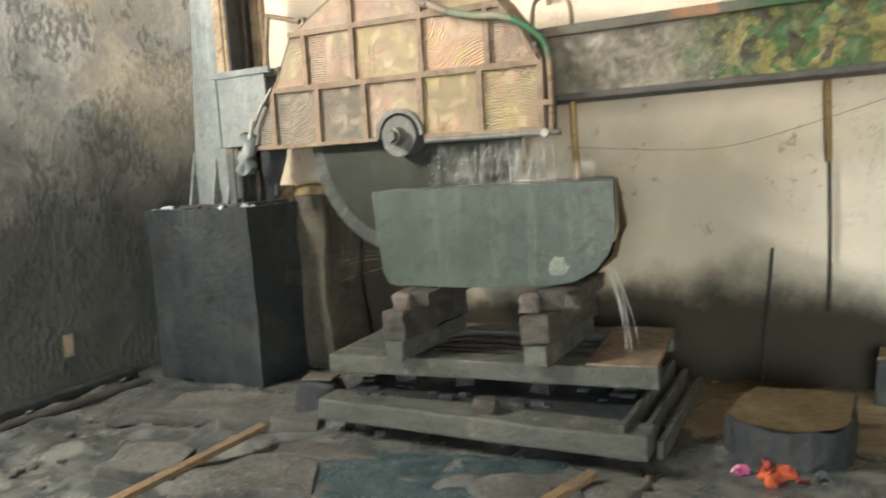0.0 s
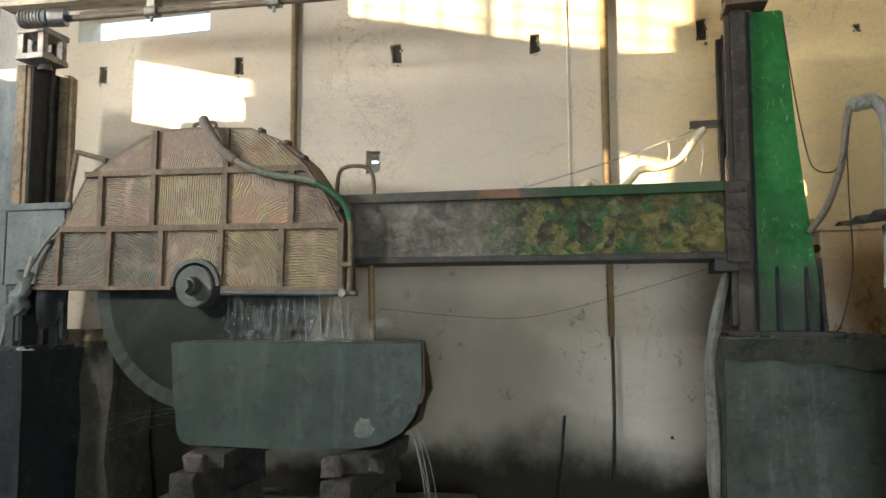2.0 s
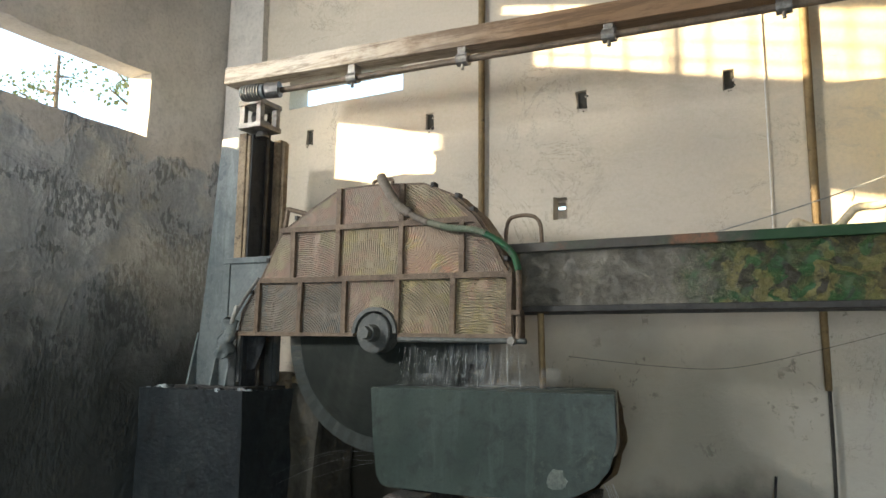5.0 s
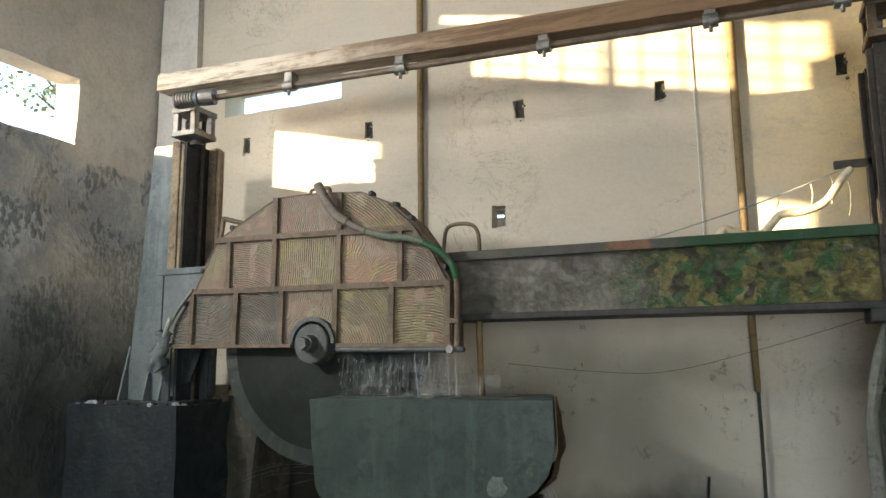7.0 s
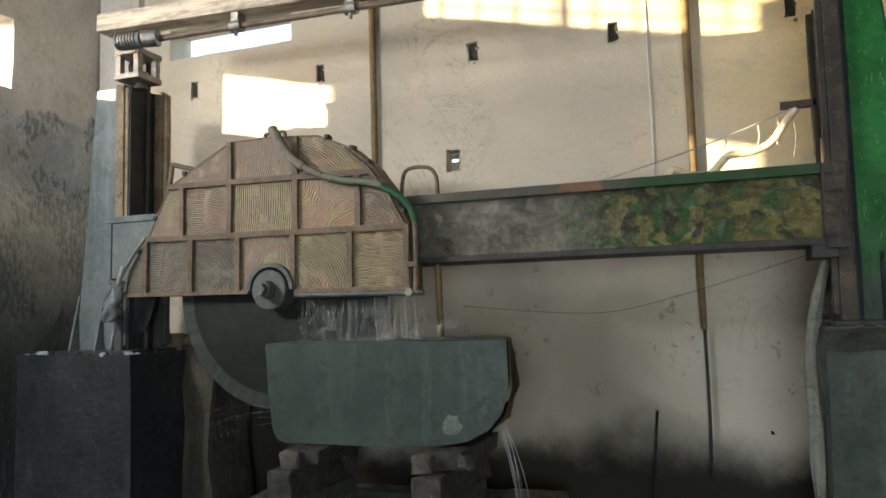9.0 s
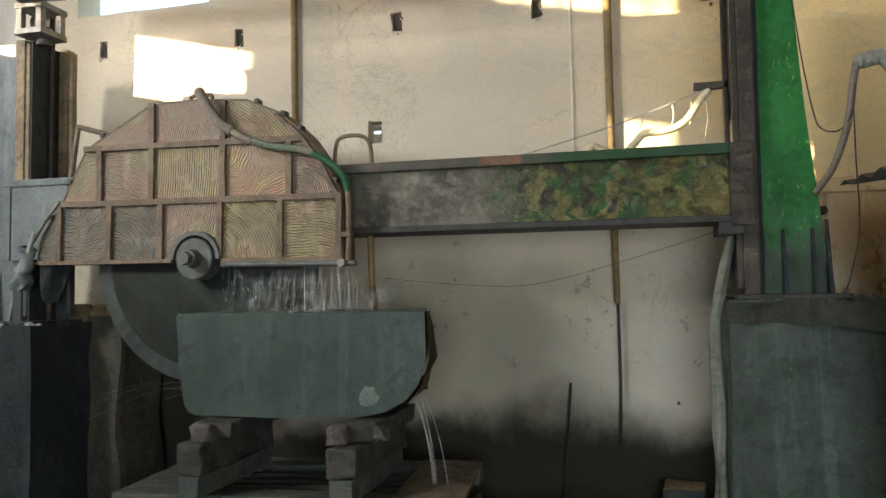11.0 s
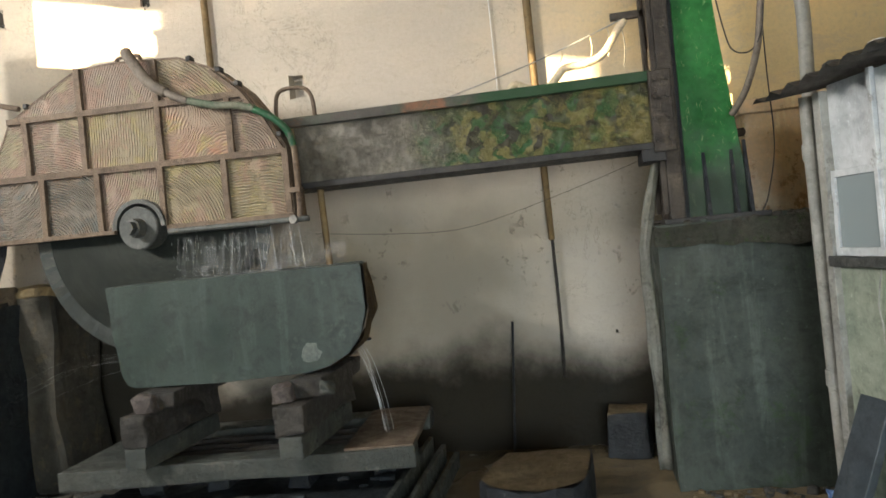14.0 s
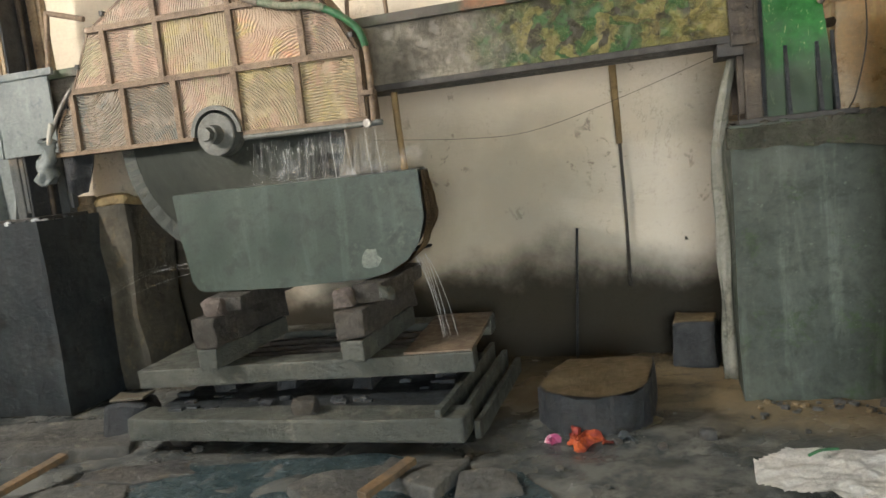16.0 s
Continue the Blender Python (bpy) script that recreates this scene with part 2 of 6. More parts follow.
def combed(name, cols, stripe=0.02, cell=3.2, depth=0.5, more=(), blot=1.0):
    """A skin of slurry or paint that fingers have combed into fans of arcs. cols: ground, second, blotch and light colours."""
    ground, second, blotch, light = cols
    m = mat(name, ground, 0.55)
    n = Net(m)
    flat = n.n.new("ShaderNodeCombineXYZ")
    n.l.new(n.axis(0, n.obj), flat.inputs[0])
    n.l.new(n.axis(2, n.obj), flat.inputs[1])
    v = flat.outputs[0]
    wob = n.n.new("ShaderNodeTexNoise")
    n.l.new(v, wob.inputs["Vector"])
    wob.inputs["Scale"].default_value = 5
    bent = n.n.new("ShaderNodeMix")
    bent.data_type, bent.blend_type = "RGBA", "LINEAR_LIGHT"
    bent.inputs[0].default_value = 0.05
    n.l.new(v, bent.inputs[6])
    n.l.new(wob.outputs["Color"], bent.inputs[7])
    cells = n.n.new("ShaderNodeTexVoronoi")
    cells.voronoi_dimensions = "2D"
    n.l.new(bent.outputs[2], cells.inputs["Vector"])
    cells.inputs["Scale"].default_value = cell
    off = n.n.new("ShaderNodeVectorMath")
    off.operation = "ADD"
    n.l.new(cells.outputs["Position"], off.inputs[0])
    swing = n.n.new("ShaderNodeVectorMath")
    swing.operation = "MULTIPLY_ADD"
    n.l.new(cells.outputs["Color"], swing.inputs[0])
    swing.inputs[1].default_value, swing.inputs[2].default_value = (0.7, 0.7, 0), (-0.35, -0.35, 0)
    n.l.new(swing.outputs[0], off.inputs[1])
    far = n.n.new("ShaderNodeVectorMath")
    far.operation = "DISTANCE"
    n.l.new(bent.outputs[2], far.inputs[0])
    n.l.new(off.outputs[0], far.inputs[1])
    phase = n.math("MULTIPLY", far.outputs["Value"], 2 * math.pi / stripe)
    comb = n.math("MULTIPLY", n.math("ADD", n.math("SINE", phase), 1.0), 0.5)
    weak = n.ramp(n.noise(6.5, 6, 0.7, v), 0.36, 0.6)
    comb = n.math("MULTIPLY", comb, weak)
    big, mid, fine = n.noise(1.7 * blot, 4, 0.6, v), n.noise(4.2 * blot, 6, 0.7, v, 0.5 * blot), n.noise(60, 6, 0.7, v)
    col = n.mix(n.ramp(big, 0.38, 0.62), ground, second)
    col = n.mix(n.ramp(mid, 0.5, 0.66, 0.0, 0.8), col, blotch)
    for k, (tone, amount) in enumerate(more):
        col = n.mix(n.ramp(n.noise((3.1 + k) * blot, 6, 0.7, n.scaled(v, (1, 1 + 0.2 * k, 1)), 0.6 * blot), 0.54, 0.64, 0.0, amount), col, tone)
    col = n.mix(n.ramp(comb, 0.5, 1.0, 0.0, depth), col, light)
    col = n.mix(n.ramp(comb, 0.0, 0.35, depth * 0.6, 0.0), col, tuple(q * 0.5 for q in ground))
    col = n.mix(n.ramp(n.noise(9, 7, 0.75, v), 0.55, 0.75, 0.0, 0.5), col, tuple(q * 0.45 for q in ground))
    col = n.mix(n.ramp(fine, 0.4, 0.8, 0.0, 0.35), col, tuple(q * 0.5 for q in ground))
    n.color(col)
    n.rough(n.ramp(mid, 0.3, 0.7, 0.45, 0.85))
    n.bump((comb, 0.9, 0.01), (mid, 0.4, 0.012), (fine, 0.35, 0.004))
    return m


def fan_skin(name, tones, stripe, depth, warp):
    """Slurry combed by a notched float in arcs about the piece's own origin. tones: ground, blotch, stain, ridge and furrow."""
    ground, blotch, stain, ridge, furrow = tones
    m = mat(name, ground, 0.6)
    n = Net(m)
    x, z = n.axis(0, n.obj), n.axis(2, n.obj)
    sway = n.math("MULTIPLY", n.math("ADD", n.noise(5.5, 3, 0.5, n.obj), -0.5), warp)
    far = n.math("ADD", n.math("SQRT", n.math("ADD", n.math("MULTIPLY", x, x), n.math("MULTIPLY", z, z))), sway)
    comb = n.math("MULTIPLY", n.math("ADD", n.math("SINE", n.math("MULTIPLY", far, 2 * math.pi / stripe)), 1.0), 0.5)
    comb = n.math("MULTIPLY", comb, n.ramp(n.noise(7.5, 6, 0.7, n.obj), 0.38, 0.58, 0.1, 1.0))
    mid, fine = n.noise(6, 7, 0.7, n.obj, 0.5), n.noise(60, 6, 0.7, n.obj)
    info = n.n.new("ShaderNodeObjectInfo")
    col = n.mix(info.outputs["Random"], ground, tuple(0.55 * p + 0.45 * q for p, q in zip(ground, blotch)))
    col = n.mix(n.ramp(mid, 0.46, 0.6, 0.0, 0.85), col, blotch)
    col = n.mix(n.ramp(n.noise(4.3, 7, 0.7, n.obj, 0.7), 0.5, 0.6, 0.0, 0.8), col, stain)
    col = n.mix(n.ramp(comb, 0.45, 1.0, 0.0, depth), col, ridge)
    col = n.mix(n.ramp(comb, 0.0, 0.3, depth * 0.6, 0.0), col, furrow)
    col = n.mix(n.ramp(n.noise(11, 8, 0.75, n.obj), 0.56, 0.72, 0.0, 0.55), col, furrow)
    col = n.mix(n.ramp(fine, 0.4, 0.8, 0.0, 0.35), col, furrow)
    n.color(col)
    n.rough(n.ramp(mid, 0.3, 0.7, 0.45, 0.85))
    n.bump((mid, 0.5, 0.014), (comb, 1.0, 0.012), (fine, 0.4, 0.004))
    return m


def smeared_web(name):
    """Beam web: grey-brown slurry that gives way to dabs of green and yellow paint."""
    m = mat(name, (0.09, 0.085, 0.07), 0.45)
    n = Net(m)
    flat = n.n.new("ShaderNodeCombineXYZ")
    n.l.new(n.axis(0), flat.inputs[0])
    n.l.new(n.axis(2), flat.inputs[1])
    v = flat.outputs[0]
    wob = n.n.new("ShaderNodeTexNoise")
    n.l.new(v, wob.inputs["Vector"])
    wob.inputs["Scale"].default_value, wob.inputs["Detail"].default_value = 9, 5
    bent = n.n.new("ShaderNodeMix")
    bent.data_type, bent.blend_type = "RGBA", "LINEAR_LIGHT"
    bent.inputs[0].default_value = 0.11
    n.l.new(v, bent.inputs[6])
    n.l.new(wob.outputs["Color"], bent.inputs[7])
    cells = n.n.new("ShaderNodeTexVoronoi")
    cells.voronoi_dimensions, cells.feature = "2D", "SMOOTH_F1"
    n.l.new(n.scaled(bent.outputs[2], (1.0, 1.25, 1)), cells.inputs["Vector"])
    cells.inputs["Scale"].default_value, cells.inputs["Smoothness"].default_value = 15, 0.6
    pick = n.n.new("ShaderNodeSeparateColor")
    n.l.new(cells.outputs["Color"], pick.inputs[0])
    red, grn, blu = pick.outputs[0], pick.outputs[1], pick.outputs[2]
    x = n.axis(0)
    far = n.math("MULTIPLY", cells.outputs["Distance"], 95.0)
    lines = n.math("MULTIPLY", n.math("ADD", n.math("SINE", n.math("ADD", far, n.math("MULTIPLY", red, 20.0))), 1.0), 0.5)
    lines = n.math("MULTIPLY", lines, n.ramp(n.noise(14, 5, 0.7, v), 0.4, 0.6))
    small = n.noise(50, 6, 0.7, v)
    dab = n.mix(n.ramp(red, 0.3, 0.6), (0.022, 0.02, 0.011), (0.05, 0.062, 0.024))
    dab = n.mix(n.ramp(grn, 0.46, 0.74, 0.0, 0.85), dab, (0.012, 0.07, 0.017))
    dab = n.mix(n.ramp(blu, 0.48, 0.78, 0.0, 0.8), dab, (0.15, 0.135, 0.045))
    gold = n.math("MULTIPLY", n.ramp(n.math("ADD", x, n.math("MULTIPLY", n.noise(6, 5, 0.6, v), 0.5)), 1.1, 1.4), n.ramp(n.noise(5, 5, 0.6, v), 0.45, 0.6, 0.0, 0.7))
    dab = n.mix(gold, dab, (0.16, 0.135, 0.038))
    dab = n.mix(n.ramp(lines, 0.5, 1.0, 0.0, 0.5), dab, (0.27, 0.26, 0.14))
    dab = n.mix(n.ramp(n.noise(13, 7, 0.75, v, 0.6), 0.46, 0.66, 0.0, 0.85), dab, (0.012, 0.012, 0.008))
    dull = n.mix(n.ramp(n.noise(3.2, 6, 0.65, v, 0.4), 0.38, 0.62), (0.15, 0.14, 0.115), (0.075, 0.07, 0.058))
    dull = n.mix(n.ramp(lines, 0.55, 1.0, 0.0, 0.1), dull, (0.2, 0.19, 0.165))
    on = n.math("ADD", x, n.math("MULTIPLY", n.noise(4, 6, 0.7, v), 0.7))
    pale = n.math("MULTIPLY", n.ramp(on, 0.25, 0.5), n.ramp(on, 0.5, 0.85, 1.0, 0.0))
    col = n.mix(n.ramp(on, 0.4, 0.68), dull, dab)
    col = n.mix(n.math("MULTIPLY", pale, n.ramp(lines, 0.3, 0.8, 0.0, 0.6)), col, (0.27, 0.27, 0.2))
    col = n.mix(n.ramp(small, 0.42, 0.8, 0.0, 0.35), col, (0.02, 0.02, 0.014))
    n.color(col)
    n.rough(n.ramp(small, 0.3, 0.7, 0.3, 0.6))
    n.bump((lines, 0.6, 0.008), (n.noise(13, 7, 0.7, v), 0.5, 0.012), (small, 0.4, 0.004))
    return m


def grained(name, pale, brown, x0, x1):
    """Old sawn timber with long grain, whitened at one end and brown at the other."""
    m = mat(name, pale, 0.8)
    n = Net(m)
    grain = n.noise(22, 8, 0.75, n.scaled(n.pos, (0.07, 1, 1)), 0.4)
    mid, fine = n.noise(5, 7, 0.7), n.noise(60, 5, 0.7, n.scaled(n.pos, (0.15, 1, 1)))
    along = n.math("ADD", n.axis(0), n.math("MULTIPLY", n.noise(2.5, 6, 0.7), 1.2))
    col = n.mix(n.ramp(along, x0, x1), pale, brown)
    col = n.mix(n.ramp(grain, 0.48, 0.62, 0.0, 0.65), col, tuple(q * 0.4 for q in brown))
    col = n.mix(n.ramp(mid, 0.5, 0.68, 0.0, 0.5), col, tuple(q * 0.6 for q in brown))
    col = n.mix(n.ramp(fine, 0.45, 0.75, 0.0, 0.4), col, tuple(q * 0.35 for q in brown))
    n.color(col)
    n.bump((grain, 0.9, 0.012), (mid, 0.5, 0.012), (fine, 0.5, 0.004))
    return m


def veil(name, most, stretch):
    """A thin film of falling drops that lets most light through."""
    m = mat(name, (0.9, 0.92, 0.92), 0.4)
    n = Net(m)
    thread = n.noise(30, 5, 0.65, n.scaled(n.obj, stretch))
    cloud = n.noise(4, 2, 0.5, n.scaled(n.obj, (1, 1, 0.3)))
    n.put(n.b.inputs["Alpha"], n.math("MULTIPLY", n.ramp(thread, 0.42, 0.72, 0.0, most), n.ramp(cloud, 0.36, 0.62)))
    return m


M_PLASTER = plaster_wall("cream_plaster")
M_SLURRY = slurry_wall("slurry_render")
M_FLOOR = slurry_floor("slurry_mud")
M_HOOD = combed("combed_ochre_slurry", ((0.25, 0.19, 0.135), (0.3, 0.185, 0.13), (0.36, 0.28, 0.11), (0.47, 0.41, 0.3)), 0.016, 3.9, 0.45, (((0.36, 0.16, 0.11), 0.85), ((0.17, 0.155, 0.125), 0.7), ((0.38, 0.31, 0.1), 0.55)))
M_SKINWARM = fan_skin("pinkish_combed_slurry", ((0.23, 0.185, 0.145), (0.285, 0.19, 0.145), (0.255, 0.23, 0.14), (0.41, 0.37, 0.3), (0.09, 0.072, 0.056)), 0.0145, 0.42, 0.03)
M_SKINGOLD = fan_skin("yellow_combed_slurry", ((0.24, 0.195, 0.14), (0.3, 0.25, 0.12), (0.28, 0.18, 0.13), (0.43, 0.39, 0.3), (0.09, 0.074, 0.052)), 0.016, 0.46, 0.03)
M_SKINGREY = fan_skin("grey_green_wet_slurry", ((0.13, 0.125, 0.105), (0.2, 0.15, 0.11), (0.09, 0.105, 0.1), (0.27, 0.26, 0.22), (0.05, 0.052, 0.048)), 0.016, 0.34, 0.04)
M_BEAM = smeared_web("dabbed_green_and_yellow_paint")
M_FLANGE = worn("flange_grease_and_green", (0.05, 0.045, 0.038), (0.03, 0.05, 0.025), (0.1, 0.05, 0.025), 1.6, 40, (0.4, 0.7))
M_RIB = worn("rusty_rib", (0.1, 0.072, 0.05), (0.15, 0.11, 0.075), (0.07, 0.043, 0.028), 5, 60, (0.5, 0.8), 0.1, 0.5, 0.008)
M_GREEN = worn("green_machine_paint", (0.006, 0.105, 0.016), (0.012, 0.145, 0.026), None, 2.0, 30, (0.5, 0.75), 0.0, 0.25, 0.004, False, 0.3, 0.0)
fn = Net(M_FLANGE)
along = fn.math("ADD", fn.axis(0), fn.math("MULTIPLY", fn.noise(4, 6, 0.7), 0.8))
dull = M_FLANGE.node_tree.nodes["Principled BSDF"].inputs["Base Color"].links[0].from_socket
spot = fn.math("ABSOLUTE", fn.math("ADD", along, -0.62))
paint = fn.mix(fn.ramp(along, 0.75, 0.95), dull, (0.008, 0.038, 0.011))
fn.color(fn.mix(fn.ramp(spot, 0.0, 0.13, 0.65, 0.0), paint, (0.2, 0.085, 0.04)))
gn = Net(M_GREEN)
foot = gn.math("ADD", gn.axis(2), gn.math("MULTIPLY", gn.noise(4, 6, 0.65), 0.5))
old = M_GREEN.node_tree.nodes["Principled BSDF"].inputs["Base Color"].links[0].from_socket
gn.color(gn.mix(gn.ramp(foot, 1.85, 2.15, 0.85, 0.0), gn.mix(gn.ramp(gn.noise(24, 8, 0.75, gn.scaled(gn.pos, (1.5, 1, 0.55)), 1.2), 0.6, 0.635, 0.0, 0.8), old, (0.26, 0.36, 0.15)), (0.028, 0.036, 0.028)))
M_BLUEGREY = worn("slurry_on_blue_paint", (0.08, 0.097, 0.1), (0.115, 0.132, 0.132), (0.06, 0.075, 0.08), 2.2, 45, (0.35, 0.65), 0, 0.35, 0.008, False, 0.3, 0.4)
M_RAIL = worn("greasy_rail_steel", (0.03, 0.026, 0.022), (0.055, 0.046, 0.036), (0.1, 0.08, 0.06), 5, 60, (0.35, 0.65), 0.2, 0.5)
M_TANRAIL = worn("rail_with_dry_slurry", (0.16, 0.12, 0.078), (0.24, 0.185, 0.12), (0.06, 0.05, 0.04), 5, 60, (0.5, 0.8), 0.1, 0.6, 0.012)
rn = Net(M_TANRAIL)
wet = rn.math("ADD", rn.axis(2), rn.math("MULTIPLY", rn.noise(5, 6, 0.65), 0.6))
dry = M_TANRAIL.node_tree.nodes["Principled BSDF"].inputs["Base Color"].links[0].from_socket
rn.color(rn.mix(rn.ramp(wet, 1.85, 2.2, 0.92, 0.0), dry, (0.035, 0.045, 0.05)))
M_HUB = worn("slurry_filmed_steel", (0.1, 0.105, 0.098), (0.065, 0.07, 0.066), (0.14, 0.14, 0.125), 6, 70, (0.4, 0.65), 0.25)
M_STEEL = worn("worn_steel", (0.23, 0.22, 0.2), (0.15, 0.145, 0.14), (0.1, 0.08, 0.06), 6, 70, (0.3, 0.55), 0.7)
M_CONCRETE = worn("slurry_coated_concrete", (0.027, 0.037, 0.031), (0.042, 0.054, 0.045), (0.026, 0.05, 0.02), 1.7, 22, (0.4, 0.75), 0, 0.5, 0.012, False, 0.5, 0.6)
M_DARKCON = worn("wet_dark_concrete", (0.013, 0.017, 0.02), (0.024, 0.029, 0.031), (0.009, 0.009, 0.009), 1.7, 22, (0.3, 0.7), 0, 0.5, 0.012, False, 0.5, 0.35)
M_MOSSMORTAR = worn("mossy_mortar", (0.07, 0.068, 0.052), (0.045, 0.05, 0.036), (0.04, 0.075, 0.02), 7, 35, (0.7, 0.9), 0, 0.9, 0.02)
M_BOULDER = worn("tan_broken_stone", (0.12, 0.094, 0.062), (0.09, 0.073, 0.05), (0.055, 0.047, 0.036), 5, 35, (0.6, 0.9), 0, 0.7, 0.015)
M_BROWNCON = worn("brown_concrete", (0.05, 0.046, 0.035), (0.032, 0.031, 0.025), (0.085, 0.068, 0.04), 2.2, 25, (0.6, 0.9), 0, 0.6, 0.015)
M_STONE = worn("wet_green_grey_sandstone", (0.03, 0.043, 0.037), (0.044, 0.06, 0.052), (0.062, 0.08, 0.068), 1.6, 90, (0.3, 0.6), 0, 0.3, 0.004, True, 0.6, 0.4)
M_ROUGHSTONE = worn("rough_brown_stone_skin", (0.12, 0.085, 0.045), (0.22, 0.16, 0.085), (0.05, 0.04, 0.03), 6, 30, (0.6, 0.9), 0, 0.9, 0.02, True)
M_TIMBER = worn("wet_grey_timber", (0.036, 0.034, 0.03), (0.058, 0.053, 0.046), (0.02, 0.019, 0.018), 5, 45, (0.35, 0.7), 0, 0.8, 0.018)
M_PALEWOOD = grained("whitened_old_timber", (0.5, 0.45, 0.37), (0.2, 0.125, 0.07), -1.7, 0.2)
M_PLANK = worn("muddy_plank", (0.115, 0.074, 0.038), (0.07, 0.053, 0.036), (0.04, 0.038, 0.033), 9, 50, (0.5, 0.8), 0, 0.5, 0.008)
M_CART = worn("slurry_crusted_cart_iron", (0.068, 0.073, 0.064), (0.042, 0.05, 0.046), (0.125, 0.125, 0.105), 2.4, 35, (0.25, 0.65), 0.1, 0.7, 0.018)
M_RUSTPLATE = worn("rust_brown_plate", (0.1, 0.074, 0.052), (0.13, 0.1, 0.072), (0.04, 0.034, 0.03), 3, 40, (0.35, 0.7), 0.1, 0.5, 0.008)
M_DARK = worn("black_grease", (0.02, 0.02, 0.02), (0.035, 0.033, 0.03), None, 5, 40, (0.4, 0.7))
M_BLADE = worn("wet_blade_steel", (0.036, 0.042, 0.038), (0.05, 0.055, 0.048), None, 2, 60, (0.28, 0.42), 0.7, 0.05, 0.002, True)
M_RIM = worn("segmented_blade_rim", (0.046, 0.054, 0.051), (0.06, 0.067, 0.062), None, 3, 60, (0.35, 0.55), 0.4, 0.1, 0.002, True)
M_HOSE = worn("green_hose_rubber", (0.013, 0.07, 0.032), (0.024, 0.1, 0.042), (0.1, 0.1, 0.075), 7, 60, (0.35, 0.6))
M_GREYHOSE = worn("dusty_grey_hose", (0.17, 0.145, 0.115), (0.13, 0.11, 0.09), (0.11, 0.095, 0.075), 7, 60, (0.6, 0.8))
M_CREAMHOSE = worn("cream_corrugated_hose", (0.6, 0.52, 0.36), (0.5, 0.42, 0.29), None, 7, 60, (0.5, 0.7))
M_CONDUIT = worn("ochre_stained_conduit", (0.2, 0.14, 0.065), (0.15, 0.105, 0.052), (0.08, 0.058, 0.035), 3, 40, (0.6, 0.85))
M_PVC = worn("dirty_grey_pipe", (0.3, 0.3, 0.275), (0.22, 0.22, 0.2), (0.14, 0.14, 0.125), 3, 40, (0.4, 0.7))
M_SHEET = worn("chalky_white_sheet_metal", (0.52, 0.55, 0.56), (0.4, 0.43, 0.44), (0.26, 0.26, 0.24), 2, 30, (0.5, 0.8), 0.0)
M_SHEETLOW = worn("green_grey_sheet_metal", (0.2, 0.24, 0.19), (0.26, 0.29, 0.23), (0.15, 0.15, 0.11), 2, 30, (0.5, 0.8), 0.1)
M_ROOFTIN = worn("weathered_corrugated_tin", (0.17, 0.16, 0.145), (0.11, 0.105, 0.095), (0.25, 0.24, 0.22), 3, 40, (0.5, 0.8), 0.4)
M_TANK = worn("rust_streaked_tank", (0.8, 0.7, 0.57), (0.72, 0.52, 0.32), (0.42, 0.22, 0.09), 2.5, 35, (0.6, 0.85), 0, 0.4, 0.01, False, 0.15, 0.5)
M_TARP = worn("dirty_plastic_sheet", (0.33, 0.33, 0.29), (0.24, 0.24, 0.2), (0.14, 0.14, 0.115), 3, 40, (0.35, 0.6))
M_SACK = worn("white_woven_sack", (0.8, 0.8, 0.78), (0.66, 0.67, 0.65), (0.4, 0.41, 0.4), 5, 90, (0.6, 0.8), 0, 0.5)
M_RED = worn("red_orange_cloth", (0.36, 0.07, 0.018), (0.13, 0.015, 0.018), (0.12, 0.025, 0.025), 14, 60, (0.5, 0.8))
M_PINK = worn("pink_plastic_scrap", (0.3, 0.05, 0.13), (0.16, 0.05, 0.1), (0.5, 0.4, 0.42), 9, 60, (0.3, 0.6))
M_BLUE = worn("blue_plastic_scrap", (0.06, 0.14, 0.4), (0.2, 0.3, 0.5), None, 9, 60, (0.3, 0.6))
M_RUBBLE = worn("dusty_rubble", (0.085, 0.087, 0.08), (0.055, 0.058, 0.057), (0.16, 0.155, 0.135), 5, 35, (0.5, 0.9), 0, 0.8, 0.02)
M_DARKROCK = worn("dark_wet_rock", (0.035, 0.038, 0.04), (0.06, 0.058, 0.053), (0.1, 0.08, 0.05), 4, 35, (0.35, 0.7), 0, 0.7, 0.015)
M_BROWNTOP = worn("wet_brown_stone_top", (0.15, 0.11, 0.06), (0.11, 0.085, 0.047), (0.21, 0.17, 0.11), 4, 45, (0.25, 0.6), 0, 0.5, 0.01)
M_ROOF = worn("sooty_roof_sheet", (0.1, 0.095, 0.09), (0.16, 0.15, 0.135), None, 1, 20, (0.7, 0.9))
M_EARTH = worn("pale_dusty_earth", (0.5, 0.45, 0.36), (0.42, 0.37, 0.29), (0.3, 0.27, 0.19), 0.3, 6, (0.8, 0.95), 0, 0.5, 0.03)
M_BARK = worn("tree_bark", (0.12, 0.09, 0.06), (0.17, 0.13, 0.09), None, 6, 40, (0.8, 0.95), 0, 0.7, 0.02)
M_LEAF = worn("dry_green_leaf", (0.2, 0.22, 0.1), (0.14, 0.17, 0.07), None, 3, 30, (0.5, 0.7))
M_BLOCKER = worn("blocker_brickwork", (0.36, 0.25, 0.17), (0.3, 0.2, 0.13), None, 2, 25, (0.8, 0.95))
M_WATER = mat("falling_water", (0.85, 0.88, 0.88), 0.12)
wb = M_WATER.node_tree.nodes["Principled BSDF"]
wb.inputs["Transmission Weight"].default_value, wb.inputs["IOR"].default_value = 0.55, 1.33
M_VEIL = veil("thin_water_film", 0.1, (1, 1, 0.03))
